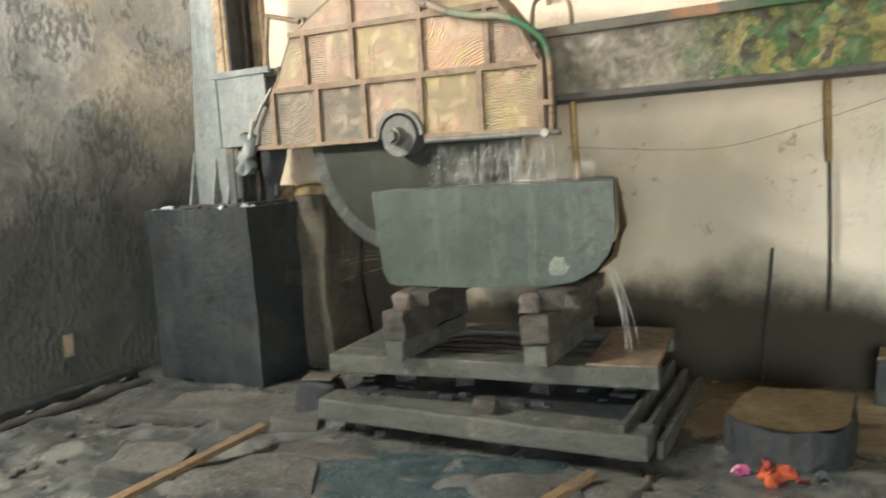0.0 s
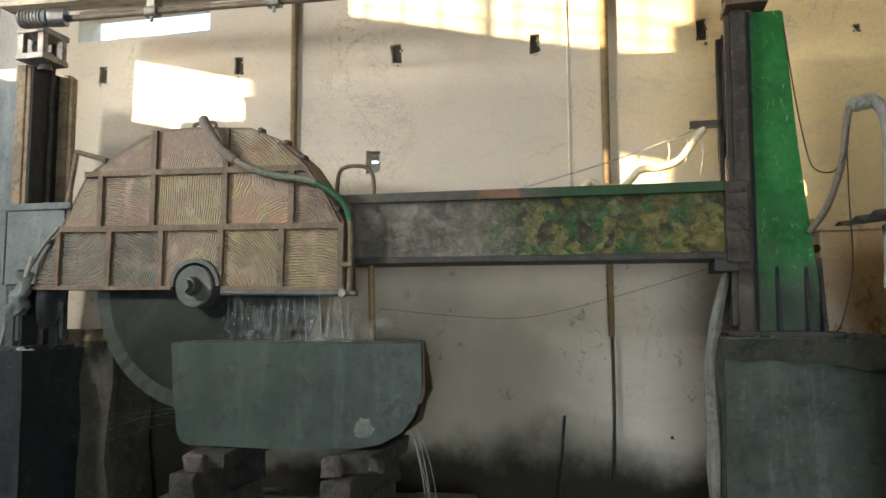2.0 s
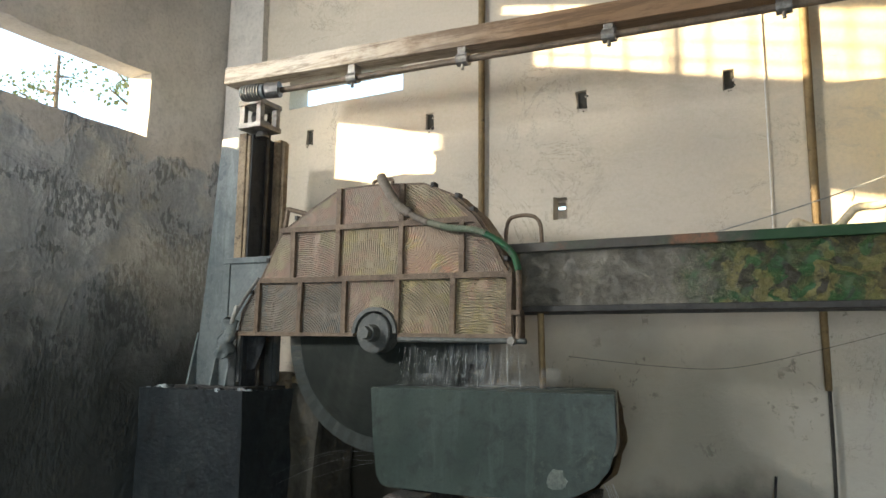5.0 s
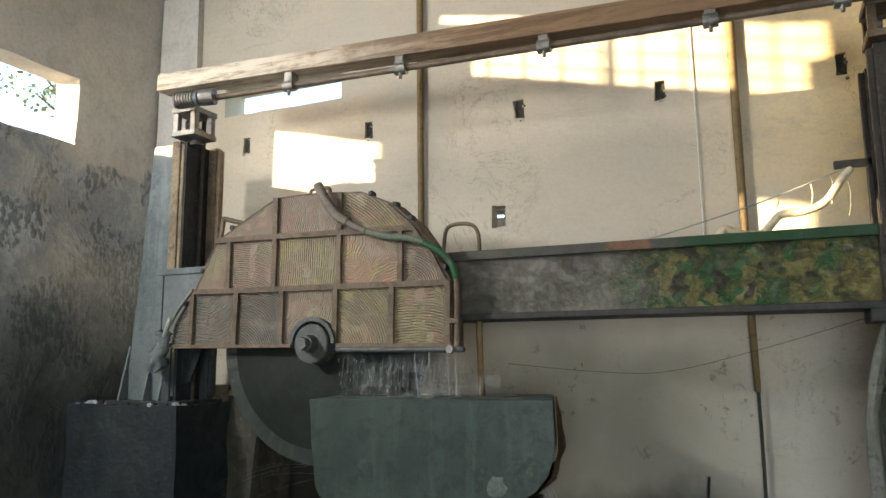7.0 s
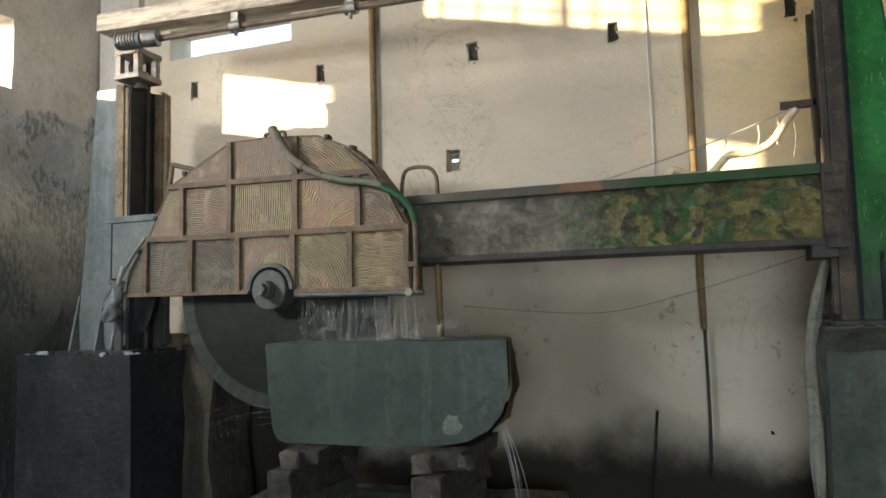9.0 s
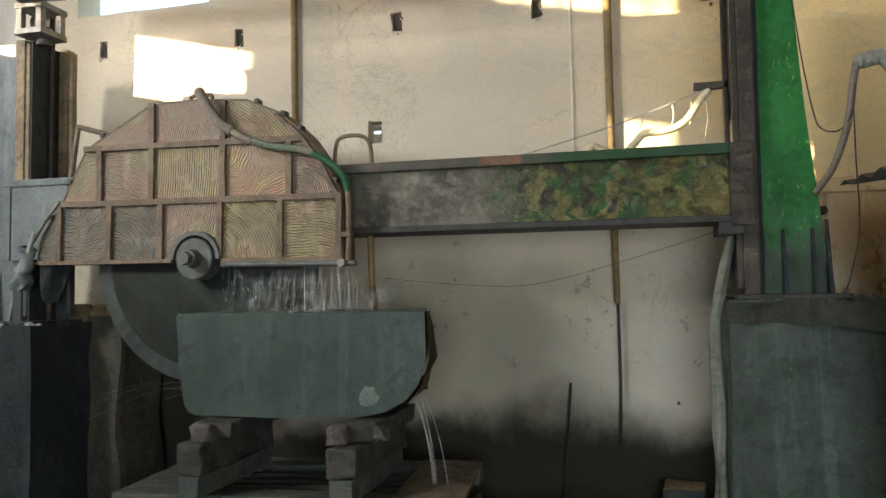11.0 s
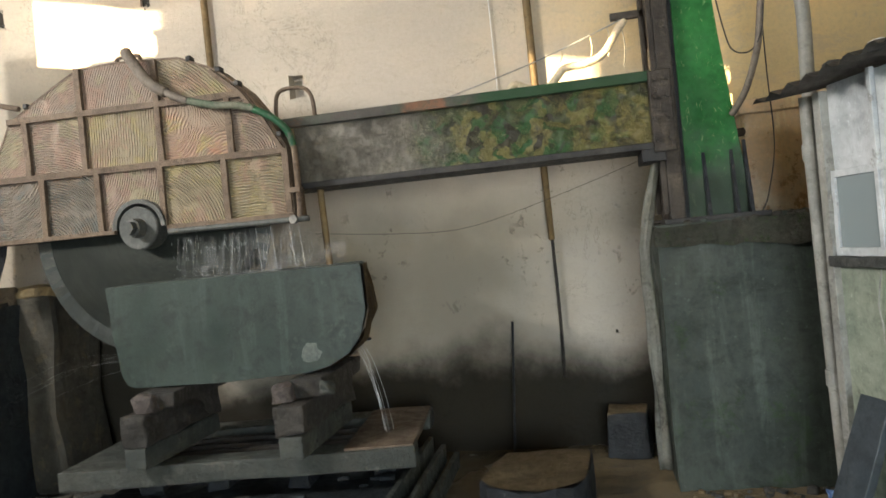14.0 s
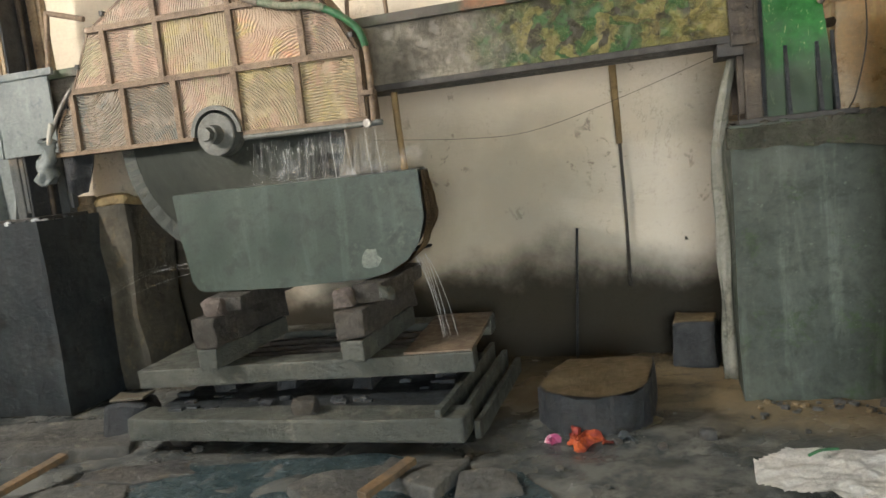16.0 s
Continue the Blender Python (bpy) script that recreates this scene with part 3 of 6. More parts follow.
M_MIST = veil("fine_spray_film", 0.14, (0.4, 1, 0.4))
M_GLASS = mat("dusty_window_pane", (0.2, 0.24, 0.25), 0.25)
M_GLASS.node_tree.nodes["Principled BSDF"].inputs["Specular IOR Level"].default_value = 0.6
M_SCAR = worn("pale_fresh_stone", (0.1, 0.12, 0.108), (0.135, 0.15, 0.135), None, 9, 70, (0.6, 0.85), 0, 0.3, 0.004)
M_OCHRE = worn("ochre_crust", (0.2, 0.15, 0.075), (0.15, 0.115, 0.06), (0.12, 0.09, 0.05), 4, 30, (0.6, 0.9), 0, 0.7, 0.015)
M_FOAM = worn("pale_wet_slurry", (0.28, 0.32, 0.345), (0.38, 0.42, 0.44), (0.09, 0.105, 0.115), 6, 45, (0.2, 0.5), 0, 0.7, 0.012)
M_SOOTROCK = worn("black_wet_rock", (0.012, 0.015, 0.019), (0.022, 0.026, 0.03), (0.04, 0.042, 0.042), 4, 40, (0.3, 0.6), 0, 0.7, 0.015)
M_BLUESLAB = worn("blue_grey_slab", (0.03, 0.04, 0.047), (0.04, 0.05, 0.057), (0.055, 0.063, 0.068), 2.5, 50, (0.4, 0.7), 0, 0.3, 0.006)
M_PINKSTONE = worn("pinkish_grey_chip", (0.066, 0.055, 0.05), (0.09, 0.076, 0.068), (0.04, 0.035, 0.033), 8, 60, (0.6, 0.85), 0, 0.6, 0.012)
M_PUDDLE = worn("standing_slurry_water", (0.02, 0.035, 0.04), (0.035, 0.054, 0.06), (0.1, 0.13, 0.145), 5.5, 30, (0.1, 0.35), 0, 0.5, 0.012)
M_DUSTHOSE = worn("dusty_green_hose", (0.1, 0.125, 0.085), (0.15, 0.15, 0.11), (0.05, 0.09, 0.055), 8, 60, (0.6, 0.85))


# ---- shapes ----
def thing(name, label, category, at=(0, 0, 0), rz=0, group="", kind=""):
    ob = new(name)
    ob.empty_display_size = 0.1
    ob.matrix_basis = pose(*at, 0, 0, rz)
    return tagged(ob, label, category, group, kind)


def part(name, bm, material, parent=None, label=""):
    me = bpy.data.meshes.new(name)
    bmesh.ops.recalc_face_normals(bm, faces=bm.faces)
    bm.to_mesh(me)
    bm.free()
    me.materials.append(material)
    ob = new(name, me)
    if parent:
        ob.parent = parent
    return tagged(ob, label)


def solo(name, bm, material, label, category, group="", kind=""):
    return tagged(part(name, bm, material), label, category, group, kind)


def smooth(ob):
    ob.data.polygons.foreach_set("use_smooth", [True] * len(ob.data.polygons))
    return ob


def box(bm, x0, x1, y0, y1, z0, z1, bevel=0.0, m=None):
    vs = bmesh.ops.create_cube(bm, size=1)["verts"]
    for v in vs:
        v.co = Vector((x0 + (v.co.x + 0.5) * (x1 - x0), y0 + (v.co.y + 0.5) * (y1 - y0), z0 + (v.co.z + 0.5) * (z1 - z0)))
    if bevel:
        es = list({e for v in vs for e in v.link_edges})
        r = bmesh.ops.bevel(bm, geom=es, offset=bevel, segments=2, affect="EDGES", profile=0.6)
        vs = list({v for f in r["faces"] for v in f.verts} | {v for v in vs if v.is_valid})
    if m:
        bmesh.ops.transform(bm, matrix=m, verts=vs)
    return vs


def one_box(*a, **k):
    bm = bmesh.new()
    box(bm, *a, **k)
    return bm


def rod(bm, a, b, r, r2=None, seg=12):
    a, b = Vector(a), Vector(b)
    vs = bmesh.ops.create_cone(bm, cap_ends=True, segments=seg, radius1=r, radius2=r if r2 is None else r2, depth=(b - a).length)["verts"]
    q = (b - a).to_track_quat("Z", "Y").to_matrix().to_4x4()
    bmesh.ops.transform(bm, matrix=Matrix.Translation((a + b) / 2) @ q, verts=vs)
    return vs


def prism(bm, outline, y0, y1):
    """A flat outline of (x, z), drawn out from y0 to y1."""
    front = [bm.verts.new((x, y0, z)) for x, z in outline]
    back = [bm.verts.new((x, y1, z)) for x, z in outline]
    bm.faces.new(front)
    bm.faces.new(back[::-1])
    for i in range(len(front)):
        j = (i + 1) % len(front)
        bm.faces.new((front[i], back[i], back[j], front[j]))
    return front + back


def tube(bm, pts, r, seg=10, ridge=0.0, steps=6, taper=None):
    """A round tube along a smooth line through the points; ridge: depth of its corrugation."""
    pts = [Vector(p) for p in pts]
    line = []
    for i in range(len(pts) - 1):
        p0, p1, p2, p3 = pts[max(i - 1, 0)], pts[i], pts[i + 1], pts[min(i + 2, len(pts) - 1)]
        for k in range(steps):
            u = k / steps
            line.append(0.5 * (2 * p1 + (p2 - p0) * u + (2 * p0 - 5 * p1 + 4 * p2 - p3) * u * u + (3 * p1 - p0 - 3 * p2 + p3) * u ** 3))
    line.append(pts[-1])
    rings = []
    q = last = None
    for i, p in enumerate(line):
        d = (line[min(i + 1, len(line) - 1)] - line[max(i - 1, 0)]).normalized()
        q = d.to_track_quat("Z", "Y") if q is None else last.rotation_difference(d) @ q
        last = d
        rr = r + (ridge if i % 2 else 0)
        if taper:
            rr *= 1 + (taper - 1) * i / (len(line) - 1)
        rings.append([bm.verts.new(p + q @ Vector((rr * math.cos(a), rr * math.sin(a), 0))) for a in (2 * math.pi * k / seg for k in range(seg))])
    for a, b in zip(rings, rings[1:]):
        for k in range(seg):
            bm.faces.new((a[k], a[(k + 1) % seg], b[(k + 1) % seg], b[k]))
    bm.faces.new(rings[0][::-1])
    bm.faces.new(rings[-1])


def one_tube(*a, **k):
    bm = bmesh.new()
    tube(bm, *a, **k)
    return bm


def jag(bm, amount, scale, cuts=0, seed=0.0):
    """Roughens a mesh: cuts it finer and pushes its points about."""
    if cuts:
        bmesh.ops.subdivide_edges(bm, edges=bm.edges[:], cuts=cuts, use_grid_fill=True)
    for v in bm.verts:
        p = v.co * scale + Vector((seed, seed * 0.7, -seed))
        v.co += amount * Vector((noise.noise(p), noise.noise(p + Vector((31, 7, 3))), noise.noise(p + Vector((5, 53, 17)))))
    return bm


def rock(size, seed, flat=0.0, detail=2):
    bm = bmesh.new()
    bmesh.ops.create_icosphere(bm, subdivisions=detail, radius=1)
    for v in bm.verts:
        n1 = noise.noise(v.co * 1.3 + Vector((seed * 3.1, seed, 0)))
        k = 1 + 0.35 * n1 + 0.12 * noise.noise(v.co * 4 + Vector((0, seed, 9)))
        q = v.co * k
        # squared-off, broken faces
        q = Vector([math.copysign(min(abs(c), 0.72 + 0.1 * n1), c) for c in q])
        v.co = Vector((q.x * size[0], q.y * size[1], max(q.z, -0.6) * size[2])) / 1.5
    zmin = min(v.co.z for v in bm.verts)
    for v in bm.verts:
        v.co.z -= zmin
    return bm


def sheet_wall(bm, at, thick, us, vs, holes, along="x"):
    """A wall whose inner face lies at `at`, with openings (u0, u1, v0, v1) right through it. us, vs: extra lines of the grid."""
    us = sorted({*us, *(h[i] for h in holes for i in (0, 1))})
    vs = sorted({*vs, *(h[i] for h in holes for i in (2, 3))})

    def solid(i, j):
        if not (0 <= i < len(us) - 1 and 0 <= j < len(vs) - 1):
            return False
        u, v = (us[i] + us[i + 1]) / 2, (vs[j] + vs[j + 1]) / 2
        return not any(a < u < b and c < v < d for a, b, c, d in holes)

    made = {}

    def vert(i, j, k):
        if (i, j, k) not in made:
            d = at + thick * k
            made[i, j, k] = bm.verts.new((us[i], d, vs[j]) if along == "x" else (d, us[i], vs[j]))
        return made[i, j, k]

    for i in range(len(us) - 1):
        for j in range(len(vs) - 1):
            if not solid(i, j):
                continue
            for k in (0, 1):
                bm.faces.new([vert(i, j, k), vert(i + 1, j, k), vert(i + 1, j + 1, k), vert(i, j + 1, k)])
            for di, dj, e in ((-1, 0, ((0, 0), (0, 1))), (1, 0, ((1, 0), (1, 1))), (0, -1, ((0, 0), (1, 0))), (0, 1, ((0, 1), (1, 1)))):
                if not solid(i + di, j + dj):
                    a, b = [(i + p, j + q) for p, q in e]
                    bm.faces.new([vert(*a, 0), vert(*b, 0), vert(*b, 1), vert(*a, 1)])
    return bm


# ---- the hall ----
WEST, EAST, SOUTH, NORTH, TOP = -4.08, 4.6, -3.6, 6.29, 5.3


def build_hall():
    bm = bmesh.new()
    n = 190
    grid = [[bm.verts.new((WEST - 0.3 + (EAST - WEST + 0.6) * i / n, SOUTH - 0.3 + (NORTH - SOUTH + 0.6) * j / n, 0)) for i in range(n + 1)] for j in range(n + 1)]
    for j in range(n):
        for i in range(n):
            bm.faces.new((grid[j][i], grid[j][i + 1], grid[j + 1][i + 1], grid[j + 1][i]))
    for v in bm.verts:
        x, y = v.co.x, v.co.y
        v.co.z = 0.02 * noise.noise(Vector((x * 1.5, y * 1.5, 0))) + 0.012 * noise.noise(Vector((x * 5, y * 5, 2)))
        v.co.z += 0.012 * noise.noise(Vector((x * 11, y * 11, 8)))
        if y < 5.1 and y > 2.5:
            k = min(1, max(0, (-1.2 - x) / 0.8))
            v.co.z += (0.015 + 0.055 * k) * max(0, noise.noise(Vector((x * 3.2, y * 3.2, 5))) + 0.2) + 0.02 * k * noise.noise(Vector((x * 8, y * 8, 1)))
    smooth(solo("floor", bm, M_FLOOR, "uneven floor of wet grey stone slurry and mud", "floor", kind="structure"))

    # back wall: a front leaf with shallow beam pockets, a back leaf with only the true openings
    window = (-3.37, -2.2, 3.67, 3.92)
    slit = (-0.975, -0.875, 2.595, 2.645)
    pockets = [(x - 0.035, x + 0.035, z - 0.075, z + 0.06) for x, z in ((-3.13, 3.39), (-1.95, 3.375), (-0.71, 3.365), (0.28, 3.36), (1.36, 3.365))]
    pockets += [(-0.93, -0.825, 2.5, 2.66), (1.12 - 0.012, 1.12 + 0.012, 0.71, 0.735), (2.26, 2.3, 3.27, 3.31), (2.55, 2.6, 2.2, 2.24)]
    xs = [WEST - 0.3 + k * 0.35 for k in range(26)] + [EAST + 0.3]
    zs = [-0.1 + k * 0.36 for k in range(15)] + [TOP]
    bm = sheet_wall(bmesh.new(), NORTH, 0.12, xs, zs, [window] + pockets)
    for v in bm.verts:
        if v.co.y < NORTH + 0.01:
            v.co.y += 0.008 * noise.noise(v.co * 1.1)
    for v in bm.verts:
        if any(a - 0.005 < v.co.x < b + 0.005 and c - 0.005 < v.co.z < d + 0.005 for a, b, c, d in pockets):
            v.co += 0.016 * Vector((noise.noise(v.co * 23), 0, noise.noise(v.co * 23 + Vector((9, 1, 4)))))
    near = [v for v in bm.verts if abs(v.co.z - 3.67) < 0.01 and -3.5 < v.co.x < -2.1]
    for v in near:
        v.co.z += 0.02 * noise.noise(v.co * 7)
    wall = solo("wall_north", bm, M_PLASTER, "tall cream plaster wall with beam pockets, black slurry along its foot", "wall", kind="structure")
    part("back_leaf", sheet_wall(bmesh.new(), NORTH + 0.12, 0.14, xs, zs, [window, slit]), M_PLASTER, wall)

    for a, b, c, d in pockets:
        if abs(a + 0.93) > 0.01:
            # Dark box fills each plaster recess, standing in for its shade.
            part("pocket_shade", one_box(a + 0.002, b - 0.002, NORTH + 0.03, NORTH + 0.118, c + 0.002, d - 0.002), M_BROWNCON, wall)
            lip = random.Random(int(a * 1000))
            for k in range(7 if b - a > 0.03 else 0):
                w = lip.uniform(0.008, 0.022)
                x, z = (lip.choice((a, b)) + lip.uniform(-0.008, 0.008), lip.uniform(c, d)) if k % 2 else (lip.uniform(a, b), c + lip.uniform(-0.03, 0.012))
                chip = rock((w, 0.014, w * 1.3), k + a * 9, detail=1)
                bmesh.ops.translate(chip, vec=(x, NORTH + 0.002, z - w), verts=chip.verts)
                part("broken_lip", chip, M_RUBBLE if k % 3 == 0 else M_PLASTER, wall)
    # west wall: the openings that let the low sun in
    W1 = (3.95, 5.385, 3.265, 3.8)
    W2 = (2.25, 4.077, 4.335, 4.87)
    W2A = (2.16, 2.25, 4.62, 4.87)
    W2B = (4.077, 4.27, 4.74, 4.87)
    W3 = (2.27, 2.7, 3.2, 3.69)
    W5 = (1.58, 1.95, 3.3, 3.7)
    W4 = (4.64, 4.72, 0.27, 0.44)
    ys = [SOUTH - 0.3 + k * 0.3 for k in range(33)] + [NORTH]
    bm = sheet_wall(bmesh.new(), WEST, -0.25, ys, zs, [W1, W2, W2A, W2B, W3, W4, W5], "y")
    for v in bm.verts:
        v.co.x += 0.02 * noise.noise(v.co * 1.7)
        if 2.1 < v.co.y < 4.3 and 4.3 < v.co.z < 4.9:
            v.co.z += 0.02 * noise.noise(v.co * 11)
        if 3.9 < v.co.y < 5.45 and 3.2 < v.co.z < 3.9:
            v.co += 0.018 * Vector((0, noise.noise(v.co * 9), noise.noise(v.co * 9 + Vector((4, 4, 4)))))
    west = solo("wall_west", bm, M_SLURRY, "dark wall thickly splashed with dried grey slurry, unglazed openings high up", "wall", kind="structure")
    for k in range(1, 9):
        y = W2[0] + (W2[1] - W2[0]) * k / 9
        part("grille_bar", one_box(WEST - 0.15, WEST - 0.135, y - 0.004, y + 0.004, W2[2], W2[3]), M_RAIL, west)
    for k in range(1, 4):
        z = W2[2] + (W2[3] - W2[2]) * k / 4
        part("grille_bar", one_box(WEST - 0.165, WEST - 0.15, W2[0], W2[1], z - 0.004, z + 0.004), M_RAIL, west)
    # the opening high in this wall has a thick middle mullion
    part("mullion", one_box(WEST - 0.16, WEST - 0.13, 3.2, 3.225, W2[2], W2[3]), M_RAIL, west)
    # Unseen walls added to close the hall; the gateway lets fill light in.
    solo("wall_east", sheet_wall(bmesh.new(), EAST, 0.25, [SOUTH - 0.3, NORTH + 0.3], [-0.1, TOP], [], "y"), M_PLASTER, "plain plaster side wall", "wall", kind="structure")
    solo("wall_south", sheet_wall(bmesh.new(), SOUTH, -0.25, [WEST - 0.3, EAST + 0.3], [-0.1, TOP], [(0.4, 4.2, -0.1, 2.9)]), M_PLASTER, "unseen plaster front wall with an opening added for fill light", "wall", kind="structure")
    bm = one_box(WEST - 0.4, EAST + 0.4, SOUTH - 0.4, NORTH + 0.4, TOP, TOP + 0.1)
    solo("ceiling", bm, M_ROOF, "sooty sheet roof of the hall", "ceiling", kind="structure")
    # corner pier, wall plate and the end rafter under the roof
    bm = jag(one_box(WEST + 0.02, -3.65, NORTH - 0.07, NORTH + 0.02, 0.0, 4.86), 0.012, 2.0, 6)
    solo("corner_pier", bm, M_SLURRY, "shallow grey rendered pier in the corner of the hall", "pier", kind="structure")
    bm = jag(one_box(WEST + 0.02, EAST - 0.02, NORTH - 0.1, NORTH + 0.02, 4.865, 5.06, bevel=0.01), 0.008, 2.0, 5)
    solo("wall_plate", bm, M_ROOF, "sooty concrete wall plate under the roof", "beam", kind="structure")
    bm = jag(one_box(-3.78, -3.62, 1.0, NORTH - 0.12, 4.93, 5.08, bevel=0.008), 0.006, 3.0, 4)
    solo("rafter", bm, M_DARK, "dark rafter running out from the wall plate", "rafter", kind="structure")
    # ledge along the foot of the west wall
    bm = jag(one_box(WEST, WEST + 0.12, 3.0, 5.15, 0.0, 0.07, bevel=0.02), 0.015, 5, 3)
    solo("baseboard", bm, M_DARKCON, "low slurry-crusted kerb along the wall foot", "kerb", kind="structure")
    bm = bmesh.new()
    rod(bm, (WEST + 0.3, 3.0, 0.04), (WEST + 0.42, 5.0, 0.05), 0.03)
    solo("iron_pipe", jag(bm, 0.004, 9), M_DARK, "black iron pipe lying in the mud by the wall", "pipe")


def build_outside():
    bm = bmesh.new()
    R = 400
    for r in (bmesh.ops.create_grid(bm, x_segments=8, y_segments=8, size=R),):
        for v in r["verts"]:
            v.co.z = -0.12
    solo("ground", bm, M_EARTH, "bare dry earth around the hall", "ground", kind="structure")
    # Unseen wall, placed only to cut the sun patch's right edge.
    ob = thing("sun_blocker", "unseen brick wall added to trim the sun patch indoors", "wall", (-6.58, 2.0, -0.12))
    part("wall", one_box(-0.17, 0.18, -0.8, 0.69, 0, 4.72, bevel=0.01), M_BLOCKER, ob)
    part("coping", one_box(-0.19, 0.19, -0.82, 0.69, 4.72, 4.8, bevel=0.01), M_ROOF, ob)
    rnd = random.Random(5)
    for x, y, h in ((-8.75, 9.0, 6.0), (-10.2, 8.65, 6.4)):
        tree = thing("tree", "thin sunlit tree with sparse dry leaves", "tree", (x, y, -0.12), group="trees outside")
        bm = bmesh.new()
        tube(bm, [(0, 0, 0), (0.08, 0.05, h * 0.4), (-0.05, 0.1, h * 0.7), (0.05, 0.0, h)], 0.1, 8, taper=0.25)
        tips = []
        for k in range(12):
            z = h * (0.45 + 0.045 * k)
            a = rnd.uniform(0, 6.28)
            l = rnd.uniform(0.6, 1.3) * (1.1 - 0.04 * k)
            tip = Vector((l * math.cos(a), l * math.sin(a), z + 0.35 * l))
            tube(bm, [(0, 0, z), tip * 0.5 + Vector((0, 0, z * 0.5)), tip], 0.03, 5, taper=0.3, steps=3)
            tips.append((Vector((0, 0, z)), tip))
        part("trunk", bm, M_BARK, tree)
        verts, faces = [], []
        for a, b in tips:
            for _ in range(90):
                p = a.lerp(b, rnd.uniform(0.35, 1.1)) + Vector((rnd.gauss(0, 0.16), rnd.gauss(0, 0.16), rnd.gauss(0, 0.14)))
                u = Vector((rnd.gauss(0, 1), rnd.gauss(0, 1), rnd.gauss(0, 1))).normalized()
                w = u.orthogonal()
                s = rnd.uniform(0.025, 0.05)
                i = len(verts)
                verts += [p - u * s, p + w * s * 0.45, p + u * s, p - w * s * 0.45]
                faces.append((i, i + 1, i + 2, i + 3))
        me = bpy.data.meshes.new("crown")
        me.from_pydata(verts, [], faces)
        me.materials.append(M_LEAF)
        crown = new("crown", me)
        crown.parent = tree


def build_wall_fittings():
    for x0, x1, z0, z1, r in ((-1.49, -1.465, 1.7, 5.2, 0.028), (0.735, 0.762, 1.36, 5.2, 0.032)):
        bm = bmesh.new()
        tube(bm, [(x1, NORTH - 0.03, z0), ((x0 + x1) / 2, NORTH - 0.03, 2.4), (x0, NORTH - 0.03, z1)], r * 0.62, 10, taper=1.6)
        pipe = smooth(solo("conduit", bm, M_CONDUIT, "upright ochre-stained pipe fixed to the plaster wall", "pipe", "pipes on the wall"))
        if z0 < 1.4:
            smooth(part("lower_pipe", one_tube([(x1 + 0.002, NORTH - 0.03, 1.4), (x1 + 0.006, NORTH - 0.03, 0.9), (x1, NORTH - 0.03, 0.46)], 0.0105, 8), M_TIMBER, pipe, "thinner grimy pipe below the joint"))
    bm = bmesh.new()
    tube(bm, [(0.49, NORTH - 0.012, 3.9), (0.5, NORTH - 0.012, 2.8), (0.505, NORTH - 0.012, 2.0)], 0.004, 6)
    solo("wall_cable", bm, M_SACK, "thin pale cable running down the plaster", "cable")
    bm = bmesh.new()
    rod(bm, (0.40, NORTH - 0.16, 0.0), (0.455, NORTH - 0.03, 0.85), 0.008)
    solo("iron_rod", bm, M_SOOTROCK, "short dark iron bar leaning on the wall", "rod")


# ---- columns, beam and pedestals ----
def build_pedestal(name, x0, x1, y0, y1, z1, material, label, seed, crust):
    bm = one_box(x0, x1, y0, y1, 0.0, z1)
    jag(bm, 0.0, 1, 9)
    for v in bm.verts:
        k = 0.35 + 0.65 * (v.co.z / z1)
        v.co += 0.018 * k * Vector((noise.noise(v.co * 2.3 + Vector((seed, 0, 0))), noise.noise(v.co * 2.3 + Vector((0, seed, 0))), noise.noise(v.co * 4) * 0.8))
    ob = tagged(part(name, bm, material), label, "pedestal", "machine pedestals")
    rnd = random.Random(seed)
    if crust is M_BROWNCON:
        band = jag(one_box(x0 - 0.008, x1 - 0.02, y0 - 0.014, y0 + 0.05, z1 - 0.13, z1 - 0.004), 0.0, 1, 14)
        for v in band.verts:
            v.co += 0.03 * noise.noise(v.co * 9) * Vector((0.2, 1, 0.4)) + 0.012 * noise.noise(v.co * 25) * Vector((0, 1, 0.5))
            v.co.z += 0.05 * noise.noise(v.co * 5) if v.co.z < z1 - 0.08 else 0
        part("mortar_band", band, M_MOSSMORTAR, ob, "crumbling mossy mortar along the rim")
    for k in range(150):
        x, y = rnd.uniform(x0 + 0.03, x1 - 0.03) if k % 2 else min(x1 - 0.03, max(x0 + 0.03, rnd.gauss(x1 - 0.3, 0.14))), rnd.uniform(y0 + 0.01, y0 + 0.4)
        s = rnd.uniform(0.012, 0.05)
        b = rock((s, s, s * 0.8), seed + k, detail=1)
        bmesh.ops.translate(b, vec=(x, y, z1 - 0.012), verts=b.verts)
        part("slurry_lump", b, crust if k % 3 else material, ob)
    return ob


